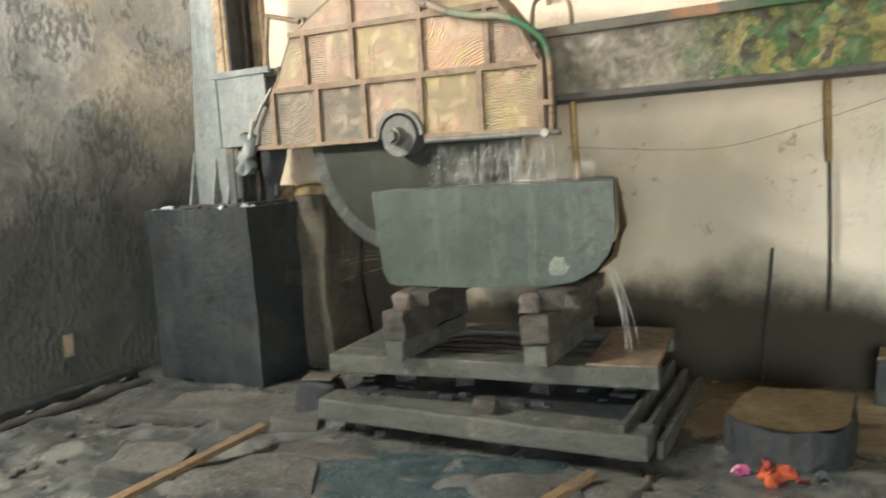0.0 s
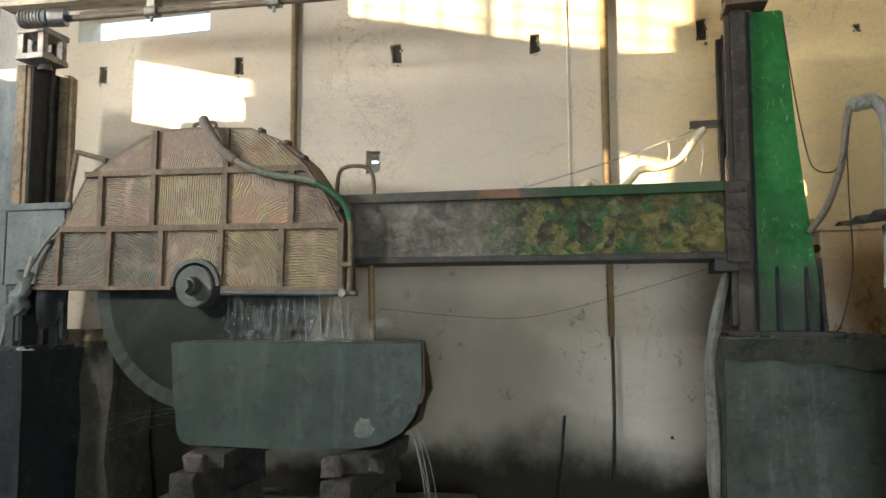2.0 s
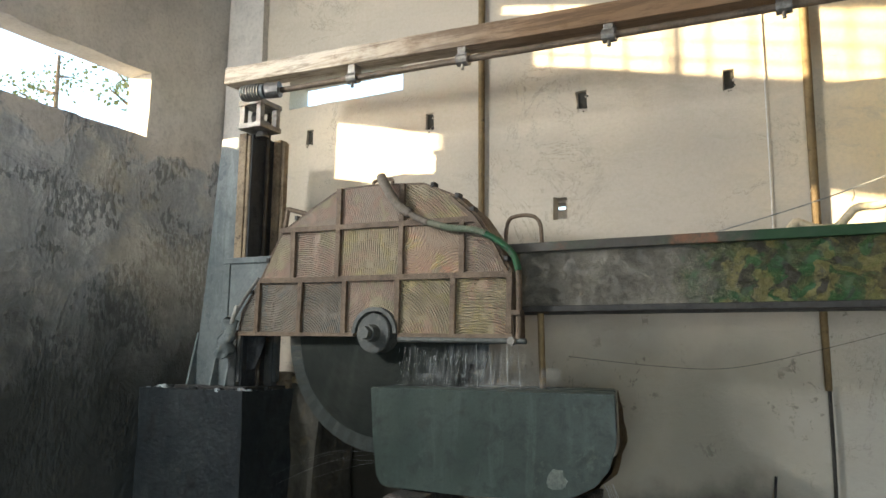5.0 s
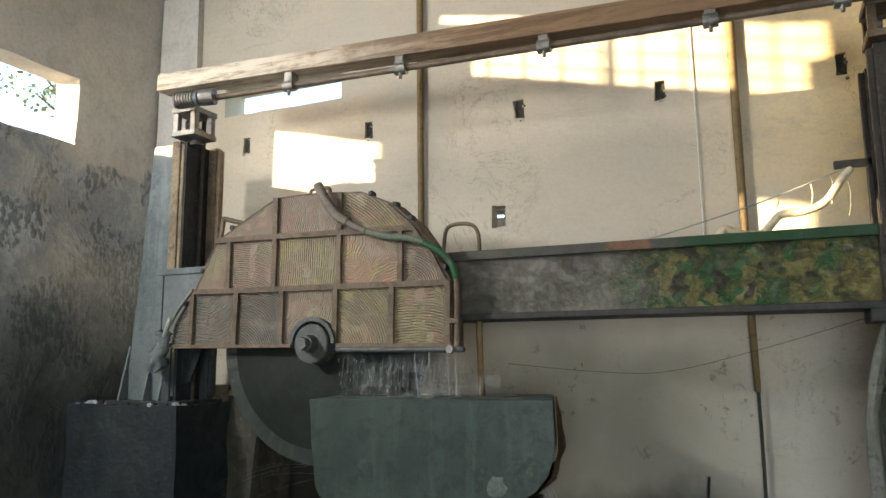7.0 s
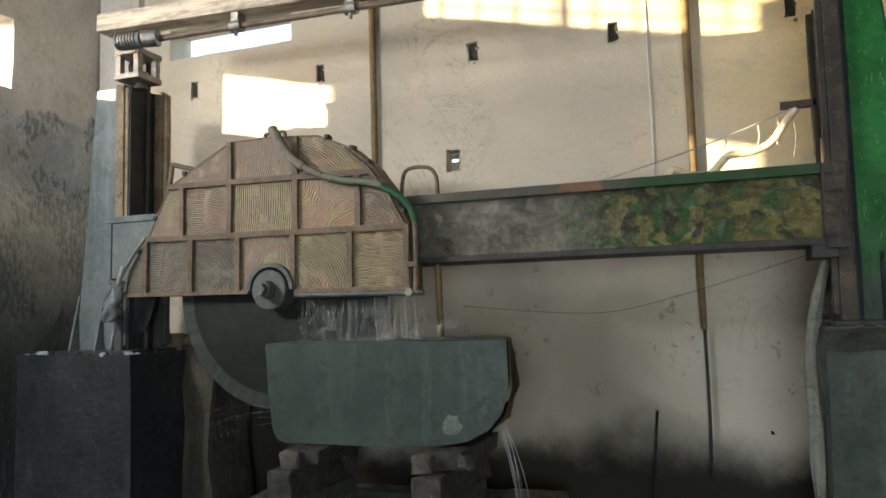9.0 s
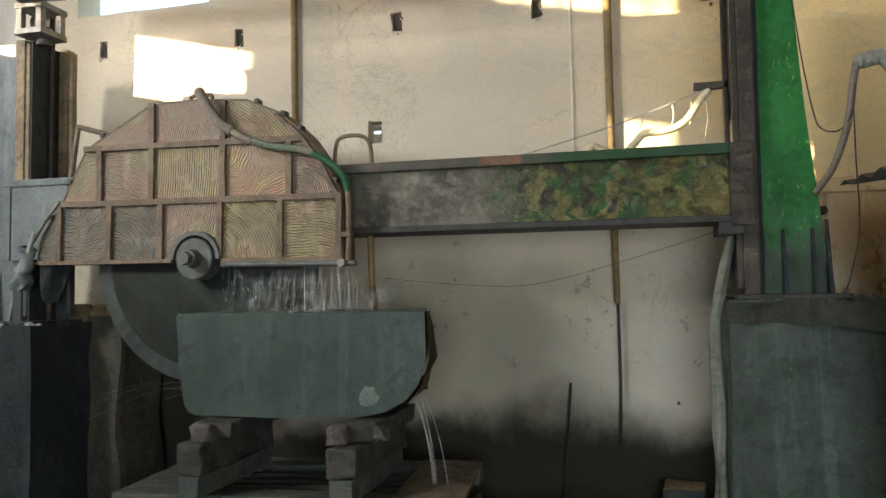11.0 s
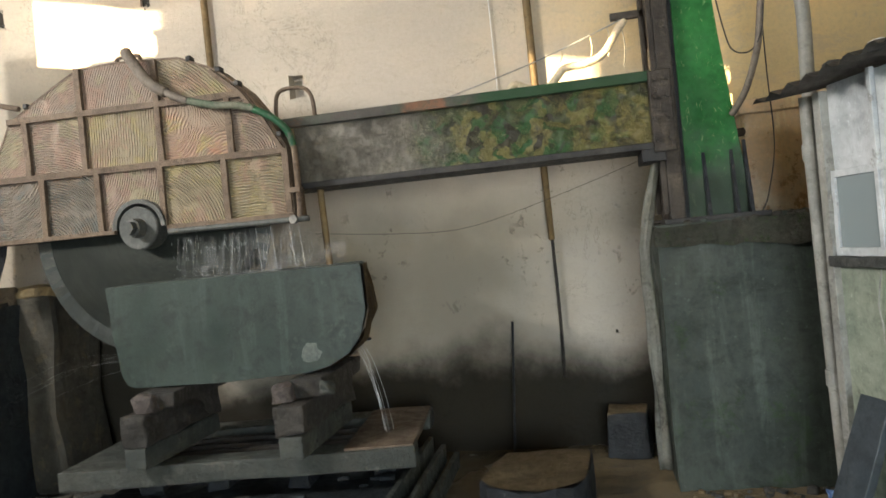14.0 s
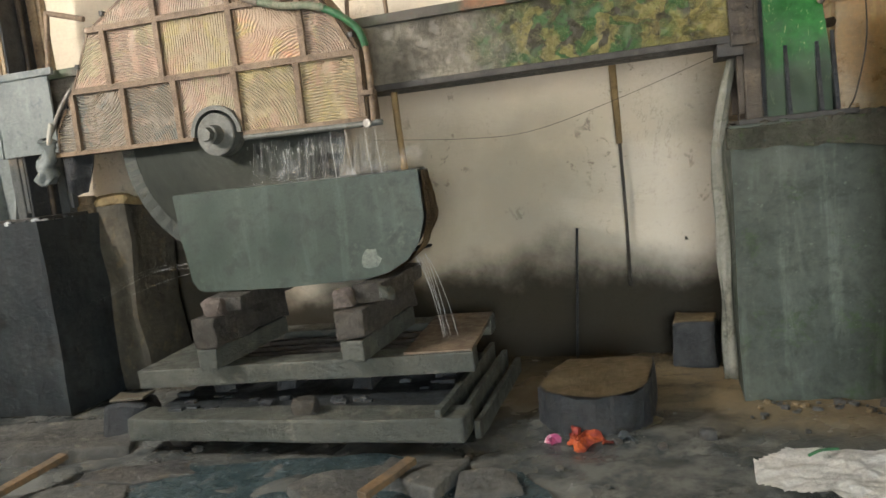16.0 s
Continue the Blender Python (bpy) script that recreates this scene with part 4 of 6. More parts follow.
def build_column(name, label, x_in, side, base_z, top_z, fin, rail, y0=5.36, rw=0.13, dy=0.36, front=0.0):
    """A machine column: two guide rails on its inner side, a screw between them, a tapering fin behind with gussets at its foot."""
    ob = thing(name, label, "machine column", group="machine columns")
    out = lambda d: x_in + side * d
    xa, xb = sorted((out(0), out(rw)))
    for y, step in ((y0, side * front), (y0 + dy, 0.0)):
        part("guide_rail", one_box(xa + step, xb + step, y, y + 0.07, base_z, top_z, bevel=0.008), rail, ob)
        xs = sorted((out(-0.03) + step, out(0.0) + step))
        part("rail_lip", one_box(*xs, y + 0.012, y + 0.058, base_z + 0.05, top_z - 0.02, bevel=0.005), rail, ob)
    bm = bmesh.new()
    rod(bm, (out(0.06), y0 + 0.05 + dy * 0.5, base_z), (out(0.06), y0 + 0.05 + dy * 0.5, top_z + 0.2), 0.018)
    part("lead_screw", bm, M_RAIL, ob)
    # Plate coloured black so the gap between the rails reads as deep shade.
    part("back_plate", one_box(*sorted((out(rw), out(rw + 0.02))), y0 + 0.02, y0 + 0.42, base_z, top_z - 0.01), M_SOOTROCK, ob)
    bm = bmesh.new()
    prism(bm, [(out(rw + 0.02), base_z), (out(fin[1]), base_z), (out(fin[0] + 0.35 * (fin[1] - fin[0])), base_z + 0.55 * (top_z - base_z)), (out(fin[0]), top_z), (out(rw + 0.02), top_z)], y0 + 0.05, y0 + 0.36)
    bmesh.ops.bevel(bm, geom=bm.edges[:], offset=0.008, segments=2, affect="EDGES")
    part("tapered_body", bm, fin[2], ob)
    for d in (rw + 0.11, rw + 0.25, fin[1] - 0.03):
        bm = bmesh.new()
        xs = sorted((out(d), out(d + 0.018)))
        for pts in ([(y0 - 0.03, base_z), (y0 + 0.06, base_z), (y0 + 0.06, base_z + 0.4)],):
            lo = [bm.verts.new((xs[0], y, z)) for y, z in pts]
            hi = [bm.verts.new((xs[1], y, z)) for y, z in pts]
            bm.faces.new(lo)
            bm.faces.new(hi[::-1])
            for i in range(3):
                bm.faces.new((lo[i], lo[(i + 1) % 3], hi[(i + 1) % 3], hi[i]))
        part("gusset", bm, M_SOOTROCK if side > 0 else fin[2], ob)
    xs = sorted((out(-0.04), out(fin[1] + 0.06)))
    part("foot_plate", one_box(*xs, y0 - 0.06, y0 + 0.5, base_z - 0.005, base_z + 0.02, bevel=0.004), M_DARK, ob)
    return ob


def build_frame():
    build_pedestal("pedestal", 1.325, 2.16, 5.37, 6.05, 1.39, M_CONCRETE, "big grey-green slurry-coated concrete pedestal under the green column", 3, M_BROWNCON)
    build_pedestal("pedestal", -3.76, -2.76, 5.21, 6.0, 1.275, M_DARKCON, "big dark wet concrete pedestal under the slurry-covered column", 8, M_FOAM)
    bm = one_box(-2.92, -2.5, 5.72, 6.2, 0, 1.34, bevel=0.05)
    stub = solo("concrete_stub", jag(bm, 0.06, 2.6, 4), M_BROWNCON, "lumpy brown concrete stub with an ochre top behind the pedestal", "block")
    part("ochre_top", jag(one_box(-2.9, -2.53, 5.74, 6.16, 1.31, 1.37, bevel=0.02), 0.05, 5, 4), M_OCHRE, stub, "ochre crust on the stub")
    b = solo("boulder", rock((0.24, 0.17, 0.16), 27, detail=3), M_BOULDER, "tan broken boulder lodged on the pedestal's rim", "stone")
    b.matrix_basis = pose(-2.9, 5.74, 1.255, 0, 0, 25)
    right = build_column("column", "green painted machine column with greasy guide rails", 1.42, 1, 1.4, 3.14, (0.275, 0.43, M_GREEN), M_RAIL, 5.46, 0.08)
    left = build_column("column", "machine column coated in blue-grey slurry with tan rails", -2.84, -1, 1.28, 3.14, (0.41, 0.57, M_BLUEGREY), M_TANRAIL, 5.33, 0.07, 0.25, 0.115)
    # cross beam on its two end saddles
    beam = thing("cross_beam", "long machine beam, slurry-grey turning to chipped green and yellow paint", "machine beam")
    part("web", one_box(-2.85, 1.36, 5.44, 5.7, 1.83, 2.15), M_BEAM, beam)
    part("top_flange", one_box(-2.85, 1.38, 5.405, 5.74, 2.15, 2.205, bevel=0.006), M_FLANGE, beam)
    part("bottom_flange", one_box(-2.85, 1.38, 5.4, 5.74, 1.795, 1.83, bevel=0.005), M_DARK, beam)
    saddle = part("end_plate", jag(one_box(1.36, 1.475, 5.375, 5.8, 1.775, 2.2, bevel=0.008), 0.008, 14, 5), M_RAIL, beam)
    for z in (1.84, 1.95, 2.06, 2.15):
        for x in (1.385, 1.45):
            bm = bmesh.new()
            rod(bm, (x, 5.355, z), (x, 5.385, z), 0.013, seg=6)
            part("bolt", bm, M_RAIL, saddle)
    part("saddle_bracket", jag(one_box(1.3, 1.42, 5.4, 5.7, 1.73, 1.795, bevel=0.006), 0.006, 8, 2), M_DARK, beam)
    plate = part("end_plate", jag(one_box(-3.07, -2.6, 5.318, 5.335, 1.69, 2.18, bevel=0.004), 0.003, 6, 2), M_BLUEGREY, beam, "saddle plate under pale blue-grey slurry")
    part("plate_rim", one_box(-3.09, -2.55, 5.305, 5.33, 2.165, 2.21, bevel=0.006), M_BLUEGREY, plate)
    part("plate_rim", one_box(-3.09, -3.03, 5.305, 5.33, 1.69, 2.165, bevel=0.006), M_BLUEGREY, plate)
    part("cable_bracket", one_box(1.375, 1.40, 5.68, 5.72, 2.2, 2.62, bevel=0.004), M_RAIL, beam)
    part("cable_bracket", one_box(1.22, 1.40, 5.68, 5.72, 2.56, 2.60, bevel=0.004), M_RAIL, beam)
    for a, b in (((-2.615, 5.36, 2.2), (-2.61, 5.42, 2.565)), ((-2.61, 5.42, 2.555), (-2.36, 5.44, 2.485))):
        bm = bmesh.new()
        rod(bm, a, b, 0.017, seg=8)
        part("bracket_arm", bm, M_RIB, beam)
    # pale flex and the taut wire that carries it along the beam
    bm = bmesh.new()
    tube(bm, [(1.3, 5.7, 2.56), (1.25, 5.7, 2.5), (1.17, 5.7, 2.39), (1.07, 5.7, 2.345), (0.95, 5.7, 2.335), (0.9, 5.69, 2.29), (0.84, 5.66, 2.23), (0.74, 5.62, 2.23), (0.66, 5.6, 2.26), (0.62, 5.58, 2.21)], 0.02, 10, 0.004, 8)
    smooth(solo("flex_hose", bm, M_CREAMHOSE, "cream corrugated cable hose drooping onto the beam", "hose"))
    wire = thing("guide_wire", "thin wire with cable ties above the beam", "wire")
    part("wire", one_tube([(1.28, 5.69, 2.56), (0.8, 5.66, 2.39), (0.2, 5.58, 2.215)], 0.004, 6), M_PVC, wire)
    for x, z, l in ((1.2, 2.53, 0.16), (1.28, 2.5, 0.2), (1.1, 2.5, 0.14), (0.93, 2.44, 0.07)):
        part("cable_tie", one_tube([(x, 5.69, z), (x + 0.008, 5.685, z - l * 0.5), (x - 0.006, 5.69, z - l)], 0.004, 5), M_CREAMHOSE, wire)
    # overhead timber, line shaft and lifting gear
    top = thing("overhead_beam", "dusty overhead beam with a line shaft hung below it", "machine beam")
    m = pose(-3.28, 5.42, 3.655, 0, 2.0, 0)
    bm = one_box(0, 4.8, -0.02, 0.14, -0.065, 0.065, bevel=0.008, m=m)
    part("beam", jag(bm, 0.006, 4, 3), M_PALEWOOD, top)
    shaft_z = lambda x: 3.47 - 0.02 * (x + 2.7)
    bm = bmesh.new()
    rod(bm, (-2.75, 5.44, shaft_z(-2.75)), (1.45, 5.44, shaft_z(1.45)), 0.022)
    part("line_shaft", bm, M_RUSTPLATE, top)
    for x in (-2.1, -1.24, -0.28, 0.66, 1.3):
        z = shaft_z(x)
        bm = bmesh.new()
        box(bm, x - 0.03, x + 0.03, 5.41, 5.5, z - 0.01, z + 0.11, bevel=0.005)
        rod(bm, (x - 0.04, 5.44, z), (x + 0.04, 5.44, z), 0.042, seg=14)
        part("hanger_bearing", bm, M_STEEL, top)
        bm = bmesh.new()
        rod(bm, (x, 5.43, z - 0.07), (x, 5.43, z + 0.02), 0.012, seg=6)
        part("grease_nipple", bm, M_STEEL, top)
    motor = thing("lift_motor", "small finned gear motor on the end of the line shaft", "motor")
    bm = bmesh.new()
    rod(bm, (-3.04, 5.36, 3.46), (-2.84, 5.38, 3.46), 0.055, seg=20)
    part("motor_body", bm, M_BLUEGREY, motor)
    for k in range(7):
        bm = bmesh.new()
        rod(bm, (-3.02 + k * 0.024, 5.36 + k * 0.0024, 3.46), (-3.012 + k * 0.024, 5.36 + k * 0.0024, 3.46), 0.063, seg=20)
        part("cooling_fin", bm, M_STEEL, motor)
    bm = bmesh.new()
    rod(bm, (-2.84, 5.39, 3.465), (-2.74, 5.42, 3.47), 0.06, seg=18)
    part("coupling", bm, M_STEEL, motor)
    for x, y, mt in ((-2.88, 5.36, M_STEEL), (1.5, 5.5, M_RIB)):
        g = thing("gearbox", "small iron gearbox sitting on top of the column", "gearbox", (x, y, 3.11), group="bevel gear housings")
        g.scale = (0.86, 0.86, 0.86)
        for dx in (-0.115, 0.065):
            for dy in (-0.1, 0.1):
                part("housing_post", one_box(dx, dx + 0.05, dy, dy + 0.05, 0.07, 0.27, bevel=0.005), mt, g)
        for z in (0.05, 0.25):
            part("housing_plate", one_box(-0.125, 0.125, -0.11, 0.16, z, z + 0.045, bevel=0.006), mt, g)
        for a, b, r in (((0.01, 0.05, 0.09), (0.01, 0.05, 0.14), 0.075), ((-0.07, 0.05, 0.18), (-0.02, 0.05, 0.18), 0.06), ((0.01, 0.05, 0.0), (0.01, 0.05, 0.06), 0.06)):
            bm = bmesh.new()
            rod(bm, a, b, r, r * 0.7, 20)
            part("bevel_gear", bm, M_STEEL, g)
    nearer = Matrix.Translation((0.83, 1.31, 1.53)) @ Matrix.Scale(0.95, 4) @ Matrix.Translation((-0.83, -1.31, -1.53))
    top.matrix_basis = nearer
    motor.matrix_basis = nearer
    # plastic sheet hanging at the beam's end
    rows = []
    bm = bmesh.new()
    for j in range(25):
        z = 1.78 - 1.72 * j / 24
        row = []
        for i in range(9):
            u = i / 8
            w = 0.024 + 0.01 * min(1, j / 8)
            x = 1.385 - 0.105 * min(1, j / 7) + (u - 0.5) * 2 * w + 0.02 * noise.noise(Vector((u * 2, z * 3, 0)))
            y = 5.55 + 0.012 * math.sin(u * 4 + z * 2) + 0.02 * noise.noise(Vector((u * 4, z * 2, 7)))
            row.append(bm.verts.new((x, y, z)))
        rows.append(row)
    for a, b in zip(rows, rows[1:]):
        for i in range(8):
            bm.faces.new((a[i], a[i + 1], b[i + 1], b[i]))
    bmesh.ops.solidify(bm, geom=bm.faces[:], thickness=0.004)
    smooth(solo("plastic_sheet", bm, M_TARP, "dirty pale plastic sheet hanging in folds from the beam end", "sheet"))
    bm = bmesh.new()
    tube(bm, [(1.32, 5.62, 1.765), (0.8, 5.72, 1.61), (0.3, 5.76, 1.49), (-0.1, 5.75, 1.49), (-0.6, 5.6, 1.54)], 0.0016, 6)
    solo("slack_cable", bm, M_DARK, "thin black cable sagging below the beam", "cable")


# ---- the saw ----
HOOD = [(-2.69, 1.655), (-2.665, 1.82), (-2.515, 2.03), (-2.33, 2.375), (-2.08, 2.515), (-1.85, 2.63), (-1.57, 2.635), (-1.21, 2.61), (-1.0, 2.52), (-0.84, 2.38), (-0.71, 2.2), (-0.615, 2.03), (-0.605, 1.64)]
HUB = (-1.535, 1.668)


def build_saw():
    saw = thing("saw_head", "saw carriage with an ochre slurry-smeared blade hood", "stone saw")
    # hood: front sheet with an arch over the hub, rim and back sheet
    arch = [(HUB[0] + 0.155 * math.cos(a), HUB[1] + 0.155 * math.sin(a)) for a in (math.radians(10 * k) for k in range(0, 19))]
    outline = HOOD + [(x, max(z, 1.645)) for x, z in arch]
    bm = bmesh.new()
    prism(bm, outline, 5.3, 5.308)
    part("front_sheet", bm, M_HOOD, saw)
    # a skin of combed slurry in each bay between the ribs
    def clip(poly, x0, x1, z0, z1):
        for k, lim, sign in ((0, x0, 1), (0, x1, -1), (1, z0, 1), (1, z1, -1)):
            out = []
            for p, q in zip(poly, poly[1:] + poly[:1]):
                dp, dq = sign * (p[k] - lim), sign * (q[k] - lim)
                if dp >= 0:
                    out.append(p)
                if dp * dq < 0:
                    u = dp / (dp - dq)
                    out.append((p[0] + u * (q[0] - p[0]), p[1] + u * (q[1] - p[1])))
            poly = out
        return poly

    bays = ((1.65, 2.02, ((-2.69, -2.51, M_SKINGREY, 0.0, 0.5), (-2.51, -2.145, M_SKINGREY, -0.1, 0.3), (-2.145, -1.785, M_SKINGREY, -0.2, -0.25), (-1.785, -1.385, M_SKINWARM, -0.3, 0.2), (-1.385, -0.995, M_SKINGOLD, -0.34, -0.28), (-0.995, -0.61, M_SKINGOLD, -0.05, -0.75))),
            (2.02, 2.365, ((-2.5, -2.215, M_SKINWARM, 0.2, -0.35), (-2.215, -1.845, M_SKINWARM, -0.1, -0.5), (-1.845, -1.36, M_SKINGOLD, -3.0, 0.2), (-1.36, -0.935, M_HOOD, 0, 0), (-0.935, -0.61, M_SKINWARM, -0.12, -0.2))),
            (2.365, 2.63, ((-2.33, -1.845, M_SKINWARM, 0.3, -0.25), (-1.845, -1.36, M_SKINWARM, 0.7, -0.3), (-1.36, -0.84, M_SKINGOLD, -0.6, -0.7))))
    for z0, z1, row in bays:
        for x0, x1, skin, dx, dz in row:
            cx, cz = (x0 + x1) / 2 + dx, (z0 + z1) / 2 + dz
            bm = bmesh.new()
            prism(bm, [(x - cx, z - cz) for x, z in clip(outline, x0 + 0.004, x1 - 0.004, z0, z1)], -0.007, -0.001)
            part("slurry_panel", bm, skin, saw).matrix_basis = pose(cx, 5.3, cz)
    bm = bmesh.new()
    prism(bm, HOOD, 5.45, 5.458)
    part("back_sheet", bm, M_RIB, saw)
    bm = bmesh.new()
    for (xa, za), (xb, zb) in zip(HOOD, HOOD[1:]):
        vs = [bm.verts.new(p) for p in ((xa, 5.29, za), (xb, 5.29, zb), (xb, 5.47, zb), (xa, 5.47, za))]
        bm.faces.new(vs)
    bmesh.ops.remove_doubles(bm, verts=bm.verts, dist=0.001)
    bmesh.ops.solidify(bm, geom=bm.faces[:], thickness=0.012)
    part("rim_band", bm, M_RIB, saw)

    def rib(x0, z0, x1, z1, w=0.017):
        a, b = Vector((x0, 0, z0)), Vector((x1, 0, z1))
        d = (b - a).normalized()
        s = Vector((-d.z, 0, d.x)) * w
        bm = bmesh.new()
        prism(bm, [((a + s).x, (a + s).z), ((b + s).x, (b + s).z), ((b - s).x, (b - s).z), ((a - s).x, (a - s).z)], 5.268, 5.301)
        jag(bm, 0.004, 9, 3, x0)
        part("rib", bm, M_RIB, saw)

    rib(-2.33, 2.372, -0.85, 2.352)
    rib(-2.515, 2.03, -0.62, 2.01)
    rib(-2.69, 1.665, -1.70, 1.66, 0.012)
    rib(-1.37, 1.655, -0.605, 1.65, 0.012)
    for x, z0, z1 in ((-1.845, 2.02, 2.625), (-1.36, 2.02, 2.61), (-2.215, 2.02, 2.365), (-0.935, 2.02, 2.36)):
        rib(x, z0, x, z1)
    for x in (-2.51, -2.145, -1.785, -1.385, -0.995, -0.63):
        rib(x, 1.665, x + 0.004, 2.02)
    for k in range(3):
        a, b = HOOD[8 + k], HOOD[9 + k]
        rib(a[0] - 0.02, a[1] - 0.02, b[0] - 0.02, b[1] - 0.02, 0.012)
    # arched guard, handles, lugs
    bm = bmesh.new()
    ring = [(HUB[0] + r * math.cos(a), HUB[1] + r * math.sin(a)) for r, q in ((0.165, range(0, 19)), (0.14, range(18, -1, -1))) for a in (math.radians(10 * k) for k in q)]
    prism(bm, ring, 5.25, 5.31)
    part("hub_guard", bm, M_HUB, saw)
    for pts in ([(-1.63, 5.37, 2.625), (-1.63, 5.37, 2.675), (-1.5, 5.37, 2.675), (-1.5, 5.37, 2.625)],
                [(-0.72, 5.44, 2.2), (-0.71, 5.45, 2.34), (-0.66, 5.45, 2.38), (-0.55, 5.45, 2.375), (-0.5, 5.45, 2.32), (-0.49, 5.45, 2.2)]):
        smooth(part("lifting_handle", one_tube(pts, 0.012, 8), M_RIB, saw))
    for f in (1.6, 2.4, 3.5, 7.3, 8.15, 8.8, 10.6):
        a, b = HOOD[int(f)], HOOD[int(f) + 1]
        x, z = a[0] + (b[0] - a[0]) * (f % 1), a[1] + (b[1] - a[1]) * (f % 1) + 0.008
        part("lug", jag(one_box(x - 0.014, x + 0.014, 5.28, 5.34, z - 0.014, z + 0.014, bevel=0.004), 0.006, 14), M_DARK, saw)
    part("carriage", jag(one_box(-2.3, -0.9, 5.46, 5.5, 1.7, 2.3, bevel=0.01), 0.004, 5, 2), M_DARK, saw)
    smooth(part("drain_pipe", one_tube([(-0.545, 5.57, 1.85), (-0.54, 5.57, 1.6), (-0.53, 5.57, 1.3)], 0.02, 10), M_CONDUIT, saw))
    # feed pipe down the right edge, spray bar, hoses
    smooth(part("down_pipe", one_tube([(-0.585, 5.29, 2.12), (-0.57, 5.285, 1.95), (-0.57, 5.28, 1.7), (-0.572, 5.27, 1.63)], 0.018, 10), M_RIB, saw))
    bar = smooth(part("spray_bar", one_tube([(-1.36, 5.265, 1.63), (-0.9, 5.265, 1.625), (-0.52, 5.265, 1.622)], 0.017, 10), M_HUB, saw))
    bm = bmesh.new()
    rod(bm, (-0.6, 5.23, 1.623), (-0.6, 5.27, 1.623), 0.024, seg=10)
    part("valve", bm, M_STEEL, bar)
    smooth(part("grey_pipe", one_tube([(-1.485, 5.22, 2.66), (-1.46, 5.21, 2.62), (-1.36, 5.22, 2.47), (-1.27, 5.23, 2.405)], 0.031, 12), M_GREYHOSE, saw, "dusty grey pipe stub"))
    smooth(part("grey_pipe", one_tube([(-1.29, 5.225, 2.42), (-1.22, 5.22, 2.375), (-1.14, 5.225, 2.34)], 0.021, 12), M_GREYHOSE, saw))
    smooth(part("dusty_hose", one_tube([(-1.17, 5.225, 2.35), (-1.0, 5.235, 2.3), (-0.86, 5.235, 2.28), (-0.76, 5.24, 2.25)], 0.021, 12), M_DUSTHOSE, saw, "hose grey-green with dust"))
    smooth(part("green_hose", one_tube([(-0.79, 5.238, 2.262), (-0.68, 5.25, 2.2), (-0.6, 5.27, 2.12), (-0.575, 5.29, 2.03)], 0.0205, 12), M_HOSE, saw, "green rubber water hose"))
    part("hose_clamp", one_box(-0.62, -0.55, 5.25, 5.31, 1.77, 1.8, bevel=0.004), M_RIB, saw)
    smooth(part("side_pipe", one_tube([(-2.5, 5.27, 2.05), (-2.6, 5.26, 1.93), (-2.68, 5.25, 1.8)], 0.012, 8), M_STEEL, saw))
    smooth(part("elbow_pipe", one_tube([(-2.66, 5.24, 1.86), (-2.7, 5.235, 1.74), (-2.735, 5.23, 1.64), (-2.75, 5.235, 1.56)], 0.015, 12, taper=1.2), M_PVC, saw, "slimy grey pipe elbow at the hood's end"))
    bm = one_tube([(-2.7, 5.235, 1.74), (-2.725, 5.23, 1.66), (-2.75, 5.23, 1.57), (-2.76, 5.235, 1.5)], 0.032, 16, 0.005, 8, taper=1.7)
    smooth(part("wet_rag", jag(bm, 0.05, 13), M_BLUEGREY, saw, "grey wet rag wound round the pipe's end"))

    # black rubber flap under the hood's end
    bm = bmesh.new()
    prism(bm, [(-2.76, 1.66), (-2.52, 1.66), (-2.535, 1.6), (-2.575, 1.5), (-2.61, 1.42), (-2.7, 1.4), (-2.75, 1.44)], 5.395, 5.403)
    part("rubber_flap", jag(bm, 0.012, 7, 2), M_SOOTROCK, saw, "wet black rubber flap")

    # blade with flange and nut, in its own space about the hub
    bm = bmesh.new()
    bmesh.ops.create_cone(bm, cap_ends=True, segments=96, radius1=0.66, radius2=0.66, depth=0.008)
    bmesh.ops.rotate(bm, matrix=Matrix.Rotation(math.pi / 2, 3, "X"), verts=bm.verts)
    blade = part("blade", bm, M_BLADE, saw, "large dark wet circular saw blade")
    blade.matrix_basis = pose(HUB[0], 5.37, HUB[1])
    bm = bmesh.new()
    for k in range(48):
        a0, a1 = 2 * math.pi * k / 48, 2 * math.pi * (k + 0.86) / 48
        p = [(r * math.cos(a), r * math.sin(a)) for r, q in ((0.745, (0, 1, 2)), (0.655, (2, 1, 0))) for a in (a0 + (a1 - a0) * i / 2 for i in q)]
        prism(bm, p, -0.0065, 0.0065)
    part("segment_rim", bm, M_RIM, blade)
    bm = bmesh.new()
    rod(bm, (0, -0.125, 0), (0, -0.006, 0), 0.122, 0.125, 40)
    bmesh.ops.bevel(bm, geom=bm.edges[:], offset=0.006, segments=2, affect="EDGES")
    flange = part("flange", bm, M_HUB, blade, "worn steel clamping flange")
    bm = bmesh.new()
    rod(bm, (0, -0.19, 0), (0, -0.125, 0), 0.05, 0.056, 24)
    part("shaft_end", bm, M_HUB, flange)
    bm = bmesh.new()
    rod(bm, (0, -0.235, 0), (0, -0.18, 0), 0.04, seg=6)
    part("nut", bm, M_HUB, flange)
    return saw, blade


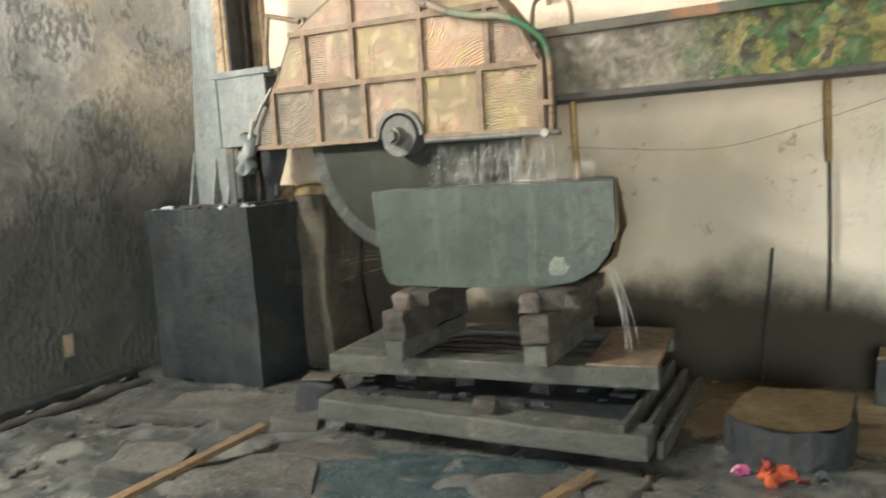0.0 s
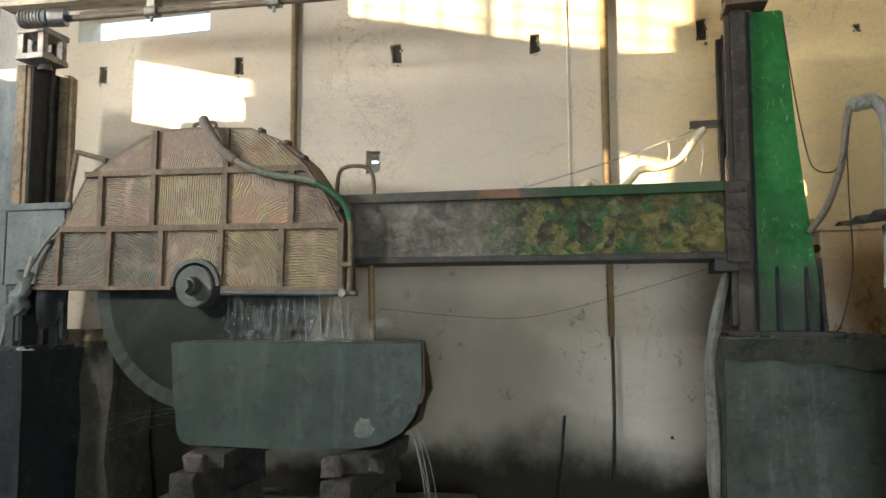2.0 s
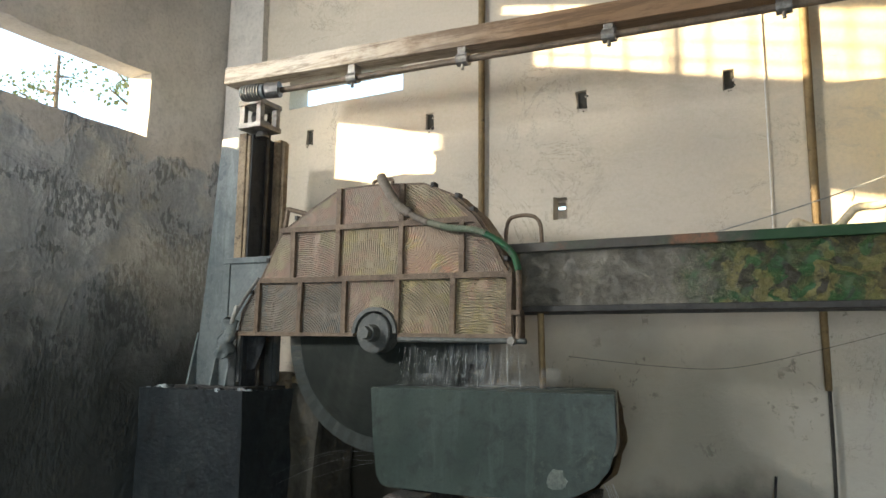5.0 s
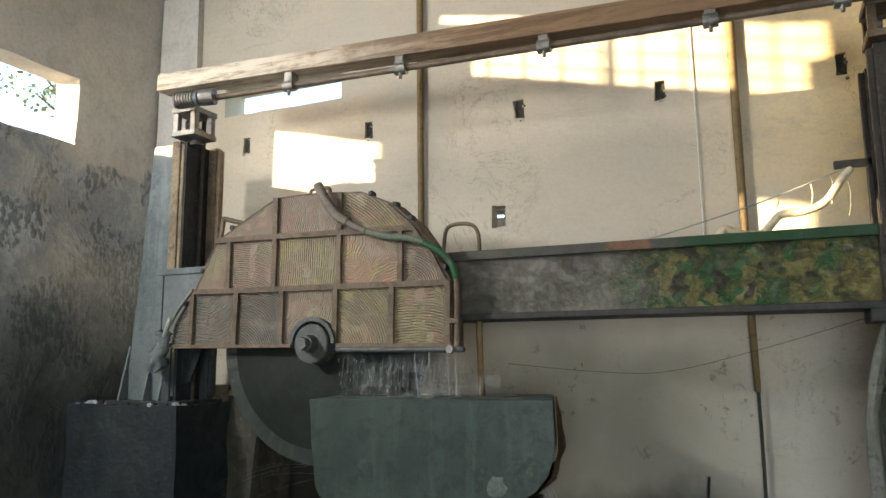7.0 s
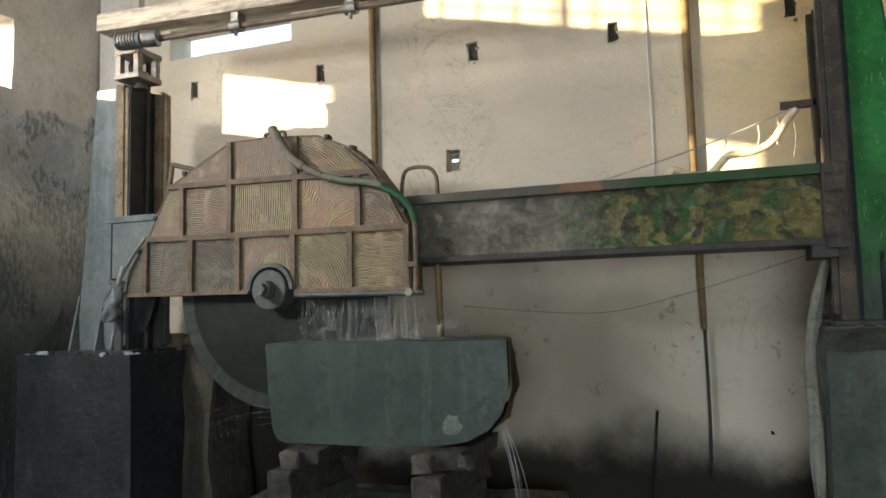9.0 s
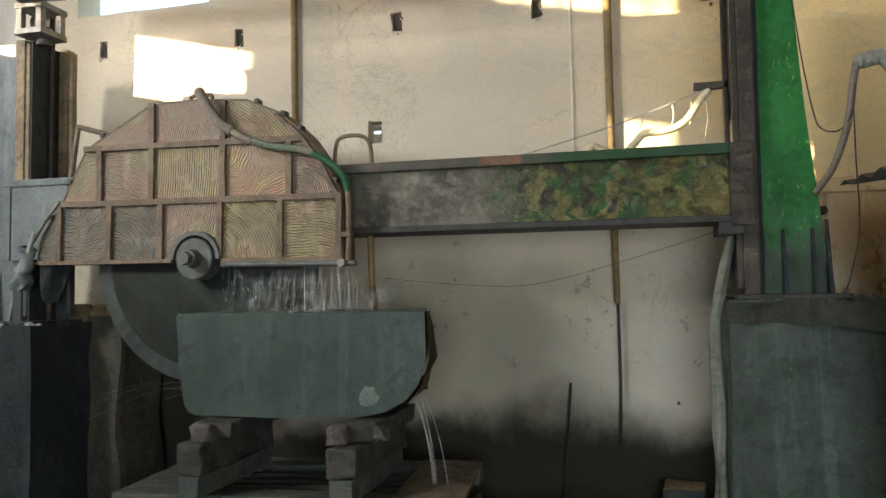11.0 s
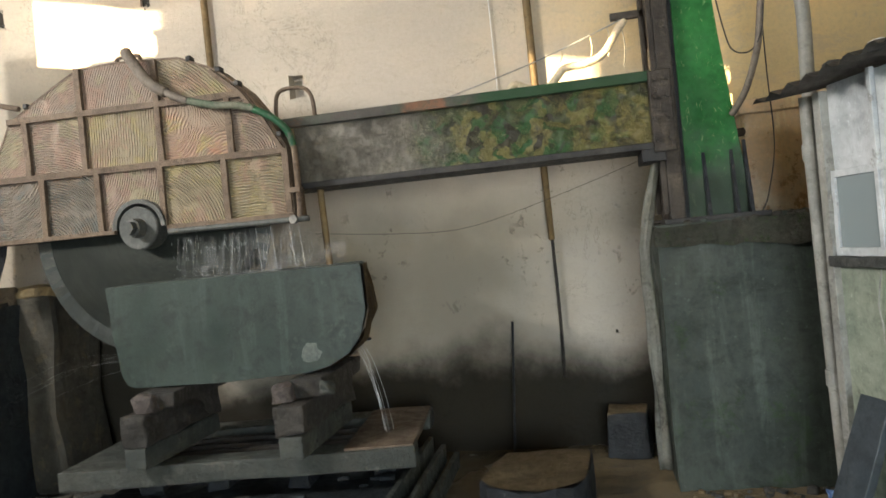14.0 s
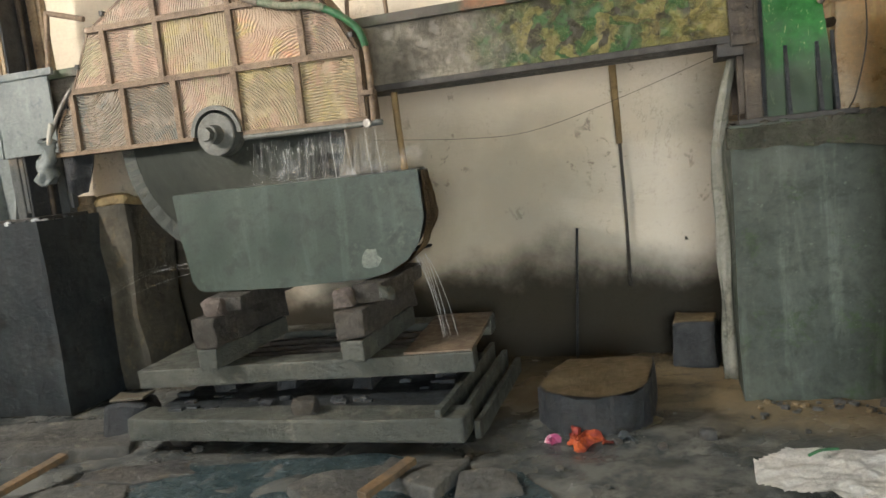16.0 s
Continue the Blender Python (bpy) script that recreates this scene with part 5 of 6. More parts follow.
def build_water():
    """Water off the spray bar, off the block's low end and the blade's throw: strands that shiver as they fall."""
    rnd = random.Random(11)
    curtain = thing("water_curtain", "thin strands of water falling from the spray bar", "water")
    strands = []
    for k in range(32):
        x = -1.33 + 0.78 * (k / 31) ** 0.7 + rnd.uniform(-0.02, 0.02)
        z0 = 1.62 - (0.0 if rnd.random() < 0.6 else rnd.uniform(0.03, 0.1))
        l = rnd.uniform(0.05, 0.16) if x < -0.95 else rnd.uniform(0.1, 0.24)
        lean = -0.05 * rnd.random()
        y = 5.3 + rnd.uniform(-0.04, 0.05)
        bm = one_tube([(0, 0, 0), (lean * 0.4, 0, -l * 0.5), (lean, 0, -l)], rnd.uniform(0.00025, 0.0005), 6, steps=4, taper=0.4)
        for _ in range(3):
            p = Vector((lean + rnd.uniform(-0.02, 0.02), rnd.uniform(-0.01, 0.01), -rnd.uniform(0, l)))
            tube(bm, [p, p + Vector((0, 0, -0.02))], rnd.uniform(0.0005, 0.0011), 5, steps=2)
        s = smooth(part("water_strand", bm, M_WATER, curtain))
        strands.append((s, (x, y, z0 - rnd.uniform(0, 0.04)), rnd.random()))
    for x in (-0.84, -0.75, -0.64, -0.585):
        bm = one_tube([(0, 0, 0), (0.008, 0, -0.15), (0.016, 0, -0.275)], 0.001, 8, steps=6, taper=1.6)
        s = smooth(part("water_jet", bm, M_WATER, curtain))
        strands.append((s, (x, 5.28, 1.618), rnd.random()))
    bm = bmesh.new()
    for k in range(150):
        x, y = rnd.uniform(-1.32, -0.45), rnd.uniform(5.12, 5.36)
        r = rnd.uniform(0.0006, 0.0014)
        c = Vector((x, y, 1.352 + abs(rnd.gauss(0, 0.022))))
        rod(bm, c, c + Vector((rnd.uniform(-0.006, 0.006), 0, r * 2.4)), r, r * 0.5, 5)
    tagged(part("splash_drops", bm, M_WATER, curtain), kind="stuff")
    # thin films of falling water between the strands, and the spray that stands over the block

    def film(name, x0, x1, top, foot, y, spread, material, parent, at):
        bm = bmesh.new()
        g = [[bm.verts.new(((x0 + (x1 - x0) * i / 16) + spread * (i / 16 - 0.5) * j / 6 - at[0], y + 0.02 * math.sin(i * 0.9 + j * 0.4) - at[1], top + (foot - top) * j / 6 - at[2])) for i in range(17)] for j in range(7)]
        for a, b in zip(g, g[1:]):
            for i in range(16):
                bm.faces.new((a[i], a[i + 1], b[i + 1], b[i]))
        bmesh.ops.solidify(bm, geom=bm.faces[:], thickness=0.002)
        ob = smooth(part(name, bm, material, parent))
        strands.append((ob, at, rnd.random()))

    film("water_film", -1.0, -0.53, 1.62, 1.352, 5.29, 0.12, M_VEIL, curtain, (-0.76, 5.29, 1.6))
    film("water_film", -0.9, -0.6, 1.62, 1.352, 5.33, 0.2, M_VEIL, curtain, (-0.75, 5.33, 1.6))
    film("water_film", -1.34, -0.9, 1.61, 1.42, 5.31, 0.05, M_VEIL, curtain, (-1.1, 5.31, 1.6))
    film("spray_film", -1.3, -0.42, 1.44, 1.355, 5.26, 0.1, M_MIST, curtain, (-0.85, 5.26, 1.36))
    film("spray_film", -1.2, -0.36, 1.5, 1.355, 5.36, 0.1, M_MIST, curtain, (-0.8, 5.36, 1.36))
    run = thing("water_runoff", "white streams of water pouring off the low end of the block", "water", (-0.27, 5.22, 0.9))
    for k in range(7):
        dx, dy = rnd.uniform(-0.02, 0.03), rnd.uniform(-0.04, 0.06)
        reach = rnd.uniform(0.05, 0.15)
        bm = one_tube([(0, 0, 0), (reach * 0.35, 0, -0.09), (reach * 0.75, 0.01, -0.28), (reach, 0.02, -0.49)], rnd.uniform(0.0007, 0.0015), 6, steps=5, taper=0.6)
        s = smooth(part("water_stream", bm, M_WATER, run))
        strands.append((s, (dx, dy, 0), rnd.random()))
    throw = thing("water_throw", "thin fan of spray thrown from the blade's foot", "water", (-1.62, 5.37, 0.93))
    for k in range(5):
        l = rnd.uniform(0.5, 1.0)
        up = rnd.uniform(-0.03, 0.05)
        bm = one_tube([(0, 0, 0), (-l * 0.5, -0.03, -0.06 + up), (-l, -0.06, -0.26 * l + up)], rnd.uniform(0.0002, 0.0004), 5, steps=5, taper=0.5)
        s = smooth(part("water_thread", bm, M_WATER, throw))
        strands.append((s, (rnd.uniform(-0.03, 0.03), rnd.uniform(-0.04, 0.04), rnd.uniform(-0.03, 0.03)), rnd.random()))
    return curtain, strands


# ---- block and cart ----
def build_block():
    ob = thing("stone_block", "squared grey-green sandstone block being sawn", "stone block", (-1.58, 4.965, 0), 7.0)
    front = [(0.0, 1.35), (0.02, 1.1), (0.045, 0.87), (0.075, 0.815), (0.12, 0.8), (0.6, 0.79), (1.05, 0.8), (1.17, 0.825), (1.28, 0.885), (1.35, 0.97), (1.39, 1.1), (1.385, 1.352)]

    def slab(y0, y1, top, name, material):
        bm = bmesh.new()
        pts = [(x, min(z, top)) for x, z in front]
        prism(bm, pts, y0, y1)
        for v in bm.verts:
            if v.co.x > 0.9:
                v.co.x -= 0.13 * v.co.y
        bmesh.ops.bevel(bm, geom=bm.edges[:], offset=0.006, segments=2, affect="EDGES")
        bmesh.ops.triangulate(bm, faces=[f for f in bm.faces if len(f.verts) > 4])
        return part(name, bm, material, ob)

    slab(0.0, 0.345, 2, "sawn_face_slab", M_STONE)
    slab(0.345, 0.475, 0.9, "uncut_stone", M_STONE)
    slab(0.475, 0.72, 2, "back_slab", M_STONE)
    # rough quarry skin along the end and underside
    bm = bmesh.new()
    end = [(1.05, 0.795), (1.17, 0.818), (1.29, 0.878), (1.362, 0.965), (1.402, 1.1), (1.395, 1.345)]
    n = 14
    rows = []
    for i in range(len(end) - 1):
        for k in range(5):
            u = k / 5
            x, z = end[i][0] + (end[i + 1][0] - end[i][0]) * u, end[i][1] + (end[i + 1][1] - end[i][1]) * u
            rows.append((x, z))
    rows.append(end[-1])
    grid = []
    for x, z in rows:
        bulge = 0.03 * math.sin(min(1, max(0, (1.35 - z) / 0.5)) * math.pi)
        r = []
        for j in range(n + 1):
            v = 0.006 + 0.70 * j / n
            q = noise.noise(Vector((x * 9, v * 9, z * 9))) * 0.022 + bulge
            r.append(bm.verts.new((x - 0.13 * v + (q if j else 0.0) + 0.004, v, z - (0.4 * abs(q) if j else 0))))
        grid.append(r)
    for a, b in zip(grid, grid[1:]):
        for j in range(n):
            bm.faces.new((a[j], a[j + 1], b[j + 1], b[j]))
    bmesh.ops.solidify(bm, geom=bm.faces[:], thickness=0.01)
    part("quarry_skin", bm, M_ROUGHSTONE, ob, "rough brown quarry skin")
    bm = bmesh.new()
    rnd = random.Random(2)
    prism(bm, [(1.08 + (0.04 + 0.02 * rnd.random()) * math.cos(a), 0.905 + (0.045 + 0.025 * rnd.random()) * math.sin(a)) for a in (2 * math.pi * k / 13 for k in range(13))], -0.0035, 0.004)
    part("pale_scar", bm, M_SCAR, ob, "pale fresh scar in the stone")


def build_cart():
    cart = thing("stone_cart", "low slurry-crusted iron cart with a slab deck", "cart", (-1.84, 4.785, 0), 5.2)
    deck = part("deck_front", jag(one_box(0, 1.88, 0, 0.17, 0.315, 0.42, bevel=0.012), 0.012, 4, 5), M_CART, cart)
    part("deck_back", jag(one_box(0, 1.88, 0.72, 0.9, 0.315, 0.42, bevel=0.012), 0.01, 4, 4), M_CART, cart)
    part("deck_side", jag(one_box(0, 0.27, 0.175, 0.715, 0.315, 0.418, bevel=0.01), 0.01, 4, 3), M_CART, cart)
    part("deck_plate", jag(one_box(1.52, 1.875, 0.02, 0.86, 0.405, 0.432, bevel=0.006), 0.006, 5, 4), M_RUSTPLATE, cart, "rust-brown steel deck plate")
    for v in (0.3, 0.42, 0.56):
        part("cross_bar", jag(one_box(0.27, 1.55, v, v + 0.045, 0.34, 0.40, bevel=0.006), 0.006, 5, 4), M_TIMBER, cart)
    # Spacers coloured black so the space under the deck reads as unlit.
    for u in (0.3, 0.7, 1.15, 1.6):
        part("deck_spacer", jag(one_box(u, u + 0.13, 0.22 + 0.05 * math.sin(u * 9), 0.8, 0.19, 0.318, bevel=0.012), 0.03, 6, 3, u), M_SOOTROCK, cart)
    # lower frame square to the hall
    part("lower_beam", jag(one_box(0.06, 1.9, -0.2, 0.0, 0.095, 0.215, bevel=0.015, m=pose(0, 0, 0, 0, 0, -5.5)), 0.012, 4, 6), M_CART, cart)
    part("lower_deck", jag(one_box(0.1, 1.75, 0.0, 0.95, 0.12, 0.2, bevel=0.01, m=pose(0, 0, 0, 0, 0, -5.5)), 0.02, 3, 6), M_DARKCON, cart)
    for k in range(3):
        part("side_channel", jag(one_box(1.76 + 0.075 * k, 1.79 + 0.075 * k, -0.18 + 0.06 * k, 1.0, 0.12 - 0.03 * k, 0.25 - 0.05 * k, bevel=0.005, m=pose(0, 0, 0, 0, 0, -5.5)), 0.006, 5, 5), M_CART, cart)
    for u in (0.25, 1.7):
        for v in (0.0, 0.75):
            bm = bmesh.new()
            rod(bm, (u - 0.03, v - 0.05, 0.085), (u + 0.03, v - 0.05, 0.085), 0.085, seg=24)
            part("wheel", bm, M_DARK, cart)
    rnd = random.Random(31)
    for k in range(22):
        s = rnd.uniform(0.025, 0.06)
        bm = rock((s * 1.5, s, s * 0.7), 80 + k)
        bmesh.ops.translate(bm, vec=(rnd.uniform(0.1, 1.7), rnd.uniform(-0.08, 0.3), 0.19), verts=bm.verts)
        part("mud_clod", bm, M_DARKCON if k % 3 else M_SOOTROCK, cart)
    # packing under the block
    m = lambda u, v, z, rz=0: pose(-1.84, 4.785, 0, 0, 0, 5.2) @ pose(u, v, z, 0, 0, rz)
    for u, name, mt, lab, z0, z1, w, cut in ((0.42, "concrete_bearer", M_CART, "wet concrete bearer on the cart deck", 0.424, 0.535, 0.115, 3), (1.22, "concrete_bearer", M_CART, "wet concrete bearer on the cart deck", 0.424, 0.54, 0.125, 3),
                                    (0.41, "timber_bearer", M_TIMBER, "cracked wet timber bearer under the stone block", 0.539, 0.70, 0.14, 8), (1.21, "timber_bearer", M_TIMBER, "cracked wet timber bearer under the stone block", 0.544, 0.69, 0.15, 8)):
        bm = one_box(0, w, 0, 0.78, z0, z1, bevel=0.012)
        jag(bm, 0.01 if cut == 3 else 0.018, 6 if cut == 3 else 11, cut, u * 7)
        ob = solo(name, bm, mt, lab, "bearer", "bearers on the cart")
        ob.matrix_basis = m(u, -0.075, 0, -6)
    for u, w, z0, seed in ((0.45, 0.2, 0.708, 3), (1.27, 0.17, 0.698, 7)):
        bm = jag(one_box(0, w, 0.04, 0.74, z0, 0.792, bevel=0.008), 0.014, 7, 4, seed)
        ob = solo("packing_board", bm, M_TIMBER, "dark soaked packing board between bearer and block", "board", "boards under the block")
        ob.matrix_basis = m(u, 0.02, 0, -4)
    for u, v, sx, mt, seed in ((0.5, -0.03, 0.12, M_PINKSTONE, 3), (1.24, -0.04, 0.11, M_PINKSTONE, 7)):
        ob = solo("packing_piece", rock((sx, 0.1, 0.11), seed), mt, "broken pinkish-grey stone piece wedged under the block", "wedge", "wedges under the block")
        ob.matrix_basis = m(u, v + 0.06, 0.69)
    b = rock((0.075, 0.05, 0.035), 12, detail=3)
    ob = solo("plastic_scrap", jag(b, 0.04, 22), M_CART, "crumpled silvery plastic stuffed beside the bearer", "scrap")
    ob.matrix_basis = m(1.45, 0.06, 0.73)
    b = rock((0.13, 0.1, 0.1), 21, detail=3)
    ob = solo("cobble", b, M_TIMBER, "rounded brownish stone lying on the cart's lower frame", "stone")
    ob.matrix_basis = pose(-0.78, 4.68, 0.2)


def build_booth():
    b = thing("booth", "small white sheet-metal booth with a corrugated tin roof", "booth", (2.0, 4.8, 0), 15)
    part("upper_panel", jag(one_box(0.010, 0.030, -1.550, -0.030, 1.170, 1.920), 0.006, 3, 5), M_SHEET, b)
    part("lower_panel", jag(one_box(0.000, 0.025, -1.550, 0.010, 0.000, 1.160), 0.008, 3, 5), M_SHEETLOW, b)
    part("end_panel", one_box(0.030, 1.550, -0.020, 0.000, 0.000, 1.900), M_SHEET, b)
    win = part("window_frame", one_box(-0.012, 0.010, -0.335, -0.310, 1.170, 1.930, bevel=0.004), M_SHEET, b)
    for y0, y1, z0, z1 in ((-0.055, -0.03, 1.2, 1.54), (-1.5, -0.03, 1.53, 1.56), (-1.5, -0.03, 1.2, 1.235), (-0.66, -0.64, 1.2, 1.93)):
        part("frame_bar", jag(one_box(-0.01, 0.012, y0, y1, z0, z1, bevel=0.003), 0.006, 9, 4), M_SHEET, win)
    part("pane", one_box(0.000, 0.008, -0.310, -0.055, 1.235, 1.530), M_GLASS, win, "dusty dark window pane")
    part("pane", one_box(0.000, 0.008, -0.640, -0.335, 1.235, 1.530), M_SHEET, win, "whitewashed pane")
    part("sill", jag(one_box(-0.035, 0.020, -0.9, 0.000, 1.155, 1.2, bevel=0.008), 0.016, 9, 5), M_RUBBLE, b, "crusted sill with mortar droppings")
    bm = one_tube([(-0.012, -0.3, 1.16), (-0.02, -0.285, 1.0), (-0.012, -0.3, 0.8), (-0.016, -0.325, 0.55), (-0.012, -0.34, 0.2)], 0.0028, 6)
    part("strip", jag(bm, 0.012, 9), M_PVC, b, "bent pale tin strip")
    part("corner_post", one_box(-0.030, 0.020, -0.030, 0.020, 0.000, 1.900, bevel=0.004), M_PVC, b)
    for y in (4.08, 3.75):
        part("seam", one_box(-0.004, 0.01, y - 4.762, y - 4.738, 0.02, 1.9, bevel=0.003), M_SHEET, b)
    bm = bmesh.new()
    n = 60
    rows = []
    for j in range(2):
        rows.append([bm.verts.new((-0.2 + 1.8 * j, 0.2 - 2.0 * i / n, 1.9 + 0.25 * j + 0.016 * math.sin(i * 1.6) + 0.12 * (i / n))) for i in range(n + 1)])
    for i in range(n):
        bm.faces.new((rows[0][i], rows[0][i + 1], rows[1][i + 1], rows[1][i]))
    bmesh.ops.solidify(bm, geom=bm.faces[:], thickness=0.008)
    part("tin_roof", bm, M_ROOFTIN, b, "corrugated weathered tin roof")
    rnd = random.Random(4)
    for k in range(5):
        r = rock((0.07, 0.07, 0.05), 40 + k)
        ob = solo("roof_stone", r, M_SACK if k % 2 else M_RUBBLE, "stone weighing down the tin roof", "stone", "stones on the tin roof")
        ob.matrix_basis = pose(2.0 + 0.1 * k, 4.62 - 0.2 * k, 1.95 + 0.025 * k, 0, 0, 50 * k)
    # rust-streaked tank behind the pedestal
    t = thing("tank", "rust-streaked plastered tank behind the pedestal", "tank")
    part("tank_body", jag(one_box(1.93, 2.6, 5.95, 6.25, 1.0, 2.03, bevel=0.02), 0.015, 4, 4), M_TANK, t)
    part("tank_rim", jag(one_box(1.9, 2.62, 5.9, 6.27, 1.98, 2.06, bevel=0.01), 0.014, 5, 4), M_TANK, t)
    part("tank_base", one_box(1.95, 2.58, 6.07, 6.24, 0.0, 1.0), M_TANK, t)
    bm = bmesh.new()
    rod(bm, (1.84, 5.9, 1.87), (1.96, 6.0, 1.89), 0.025)
    part("spigot", bm, M_RAIL, t)
    # standing pipe and swan-neck hose
    bm = bmesh.new()
    tube(bm, [(1.99, 4.88, 0.0), (1.98, 4.9, 0.9), (1.975, 4.92, 1.9)], 0.032, 14)
    stand = smooth(solo("standpipe", bm, M_PVC, "dirty grey upright pipe beside the booth", "pipe"))
    for x, y, z in ((1.982, 4.895, 0.62), (1.976, 4.915, 1.62)):
        bm = bmesh.new()
        rod(bm, (x, y, z), (x, y, z + 0.07), 0.038, seg=16)
        part("coupling", bm, M_PVC, stand)
    bm = bmesh.new()
    tube(bm, [(2.075, 5.2, 1.75), (2.075, 5.2, 2.05), (2.08, 5.2, 2.35), (2.06, 5.2, 2.48), (2.0, 5.2, 2.535), (1.93, 5.2, 2.515)], 0.034, 14, 0.0, 6, taper=0.9)
    neck = smooth(solo("swan_neck_pipe", bm, M_PVC, "pale grey swan-neck pipe taped to a thin dark hose", "pipe"))
    smooth(part("hose_tail", one_tube([(1.935, 5.2, 2.517), (1.908, 5.2, 2.48), (1.895, 5.21, 2.4), (1.875, 5.25, 2.22), (1.83, 5.35, 2.04), (1.77, 5.45, 1.93)], 0.017, 10), M_GREYHOSE, neck, "thin dark hose"))
    for k in range(4):
        x = 1.925 + 0.028 * k
        bm = one_tube([(x - 0.012, 5.2, 2.51 + 0.006 * k), (x + 0.016, 5.2, 2.52 + 0.005 * k)], 0.034, 12, steps=3)
        part("tape_wrap", jag(bm, 0.01, 30, 0, k), M_TARP, neck, "grimy white tape")
    bm = bmesh.new()
    tube(bm, [(1.69, 5.49, 3.06), (1.735, 5.49, 2.65), (1.775, 5.47, 2.36), (1.8, 5.42, 2.25), (1.85, 5.28, 2.21), (1.89, 5.2, 2.29), (1.905, 5.2, 2.45), (1.9, 5.22, 2.48), (1.92, 5.3, 2.1), (1.95, 5.4, 1.75), (1.9, 5.4, 1.5), (1.86, 5.38, 1.42)], 0.0038, 6)
    solo("black_wire", bm, M_DARK, "thin black wire looping from column to hose", "cable")
    ob = solo("stone_slab", jag(one_box(-0.035, 0.0, -0.325, -0.145, 0, 0.67, bevel=0.005), 0.008, 5, 3), M_BLUESLAB, "smooth blue-grey stone slab leaning against the booth", "slab")
    ob.matrix_basis = pose(2.0, 4.8, 0.0, 0, 0, 15) @ pose(-0.255, 0, 0.0, 0, 21.5, 0)
    bm = jag(rock((0.035, 0.03, 0.2), 33, detail=3), 0.035, 16)
    ob = solo("plastic_scrap", bm, M_BLUE, "crumpled blue plastic wedged by the slab", "scrap")
    ob.matrix_basis = pose(1.9, 4.83, 0.0)


def build_ground_things():
    # flat-topped offcut, wet and brown on top
    ob = thing("stone_offcut", "half-round dark stone offcut with a wet brown top", "stone")
    outline = [(0.325, 5.07), (0.38, 4.97), (0.46, 4.9), (0.54, 4.87), (0.62, 4.865), (0.7, 4.885), (0.78, 4.93), (0.845, 4.99), (0.872, 5.06), (0.88, 5.2), (0.89, 5.36), (0.885, 5.5), (0.83, 5.54), (0.7, 5.545), (0.56, 5.53), (0.43, 5.5), (0.375, 5.35), (0.345, 5.2)]
    bm = bmesh.new()
    lo = [bm.verts.new((x, y, 0)) for x, y in outline]
    hi = [bm.verts.new((x, y, 0.192 + 0.008 * (i % 3))) for i, (x, y) in enumerate(outline)]
    bm.faces.new(lo[::-1])
    bm.faces.new(hi)
    for i in range(len(lo)):
        j = (i + 1) % len(lo)
        bm.faces.new((lo[i], lo[j], hi[j], hi[i]))
    bmesh.ops.triangulate(bm, faces=[f for f in bm.faces if len(f.verts) > 4])
    part("body", jag(bm, 0.018, 6, 3), M_SOOTROCK, ob)
    bm = bmesh.new()
    top = [bm.verts.new((0.61 + (x - 0.61) * 0.97, 5.2 + (y - 5.2) * 0.97, 0.208)) for x, y in outline]
    ctr = bm.verts.new((0.61, 5.2, 0.216))
    for i in range(len(top)):
        bm.faces.new((top[i], top[(i + 1) % len(top)], ctr))
    bmesh.ops.solidify(bm, geom=bm.faces[:], thickness=0.012)
    part("top_crust", jag(bm, 0.012, 6, 3), M_BROWNTOP, ob, "wet brown crust on top")
    b = solo("stone_cube", jag(one_box(-0.125, 0.125, -0.13, 0.13, 0, 0.27, bevel=0.015), 0.02, 4, 4), M_SOOTROCK, "dark squared stone by the foot of the wall", "stone")
    b.matrix_basis = pose(1.13, 6.08, 0, 0, 0, -6)
    part("dry_top", jag(one_box(-0.115, 0.115, -0.12, 0.12, 0.255, 0.282, bevel=0.008), 0.012, 6, 3), M_BROWNTOP, b)
    # orange and pink rags
    for name, mt, lab, x, y, s, seed in (("rag", M_RED, "crumpled red and orange cloth on the wet floor", 0.58, 4.80, (0.17, 0.08, 0.055), 3), ("rag", M_RED, "crumpled red and orange cloth on the wet floor", 0.52, 4.82, (0.09, 0.05, 0.065), 13), ("rag", M_RED, "crumpled red and orange cloth on the wet floor", 0.68, 4.80, (0.07, 0.05, 0.03), 23), ("plastic_scrap", M_BLUESLAB, "scrap of dark grey plastic film", 0.78, 4.82, (0.09, 0.05, 0.045), 17), ("plastic_scrap", M_PINK, "scrap of pink plastic film", 0.42, 4.80, (0.08, 0.04, 0.04), 5)):
        b = solo(name, jag(rock(s, seed, detail=3), 0.05, 16, 0, seed), mt, lab, "scrap", "scraps of cloth and film")
        b.matrix_basis = pose(x, y, 0.0, 0, 0, seed * 20)
    # woven sack
    bm = bmesh.new()
    n = 44
    g = []
    for j in range(n + 1):
        row = []
        for i in range(n + 1):
            x, y = 1.27 + 0.85 * i / n, 4.14 + 0.5 * j / n
            p = Vector((x * 5, y * 5, 2))
            z = 0.045 + 0.022 * noise.noise(p) + 0.02 * abs(noise.noise(p * 2.3)) + 0.012 * noise.noise(p * 5) + 0.015 * i / n
            row.append(bm.verts.new((x + 0.05 * noise.noise(p * 0.7 + Vector((3, 3, 3))), y + 0.06 * noise.noise(p * 0.6), z)))
        g.append(row)
    for j in range(n):
        for i in range(n):
            if i + (n - j) > 7 and i + 1.3 * j > 20:
                bm.faces.new((g[j][i], g[j][i + 1], g[j + 1][i + 1], g[j + 1][i]))
    bmesh.ops.solidify(bm, geom=bm.faces[:], thickness=0.03)
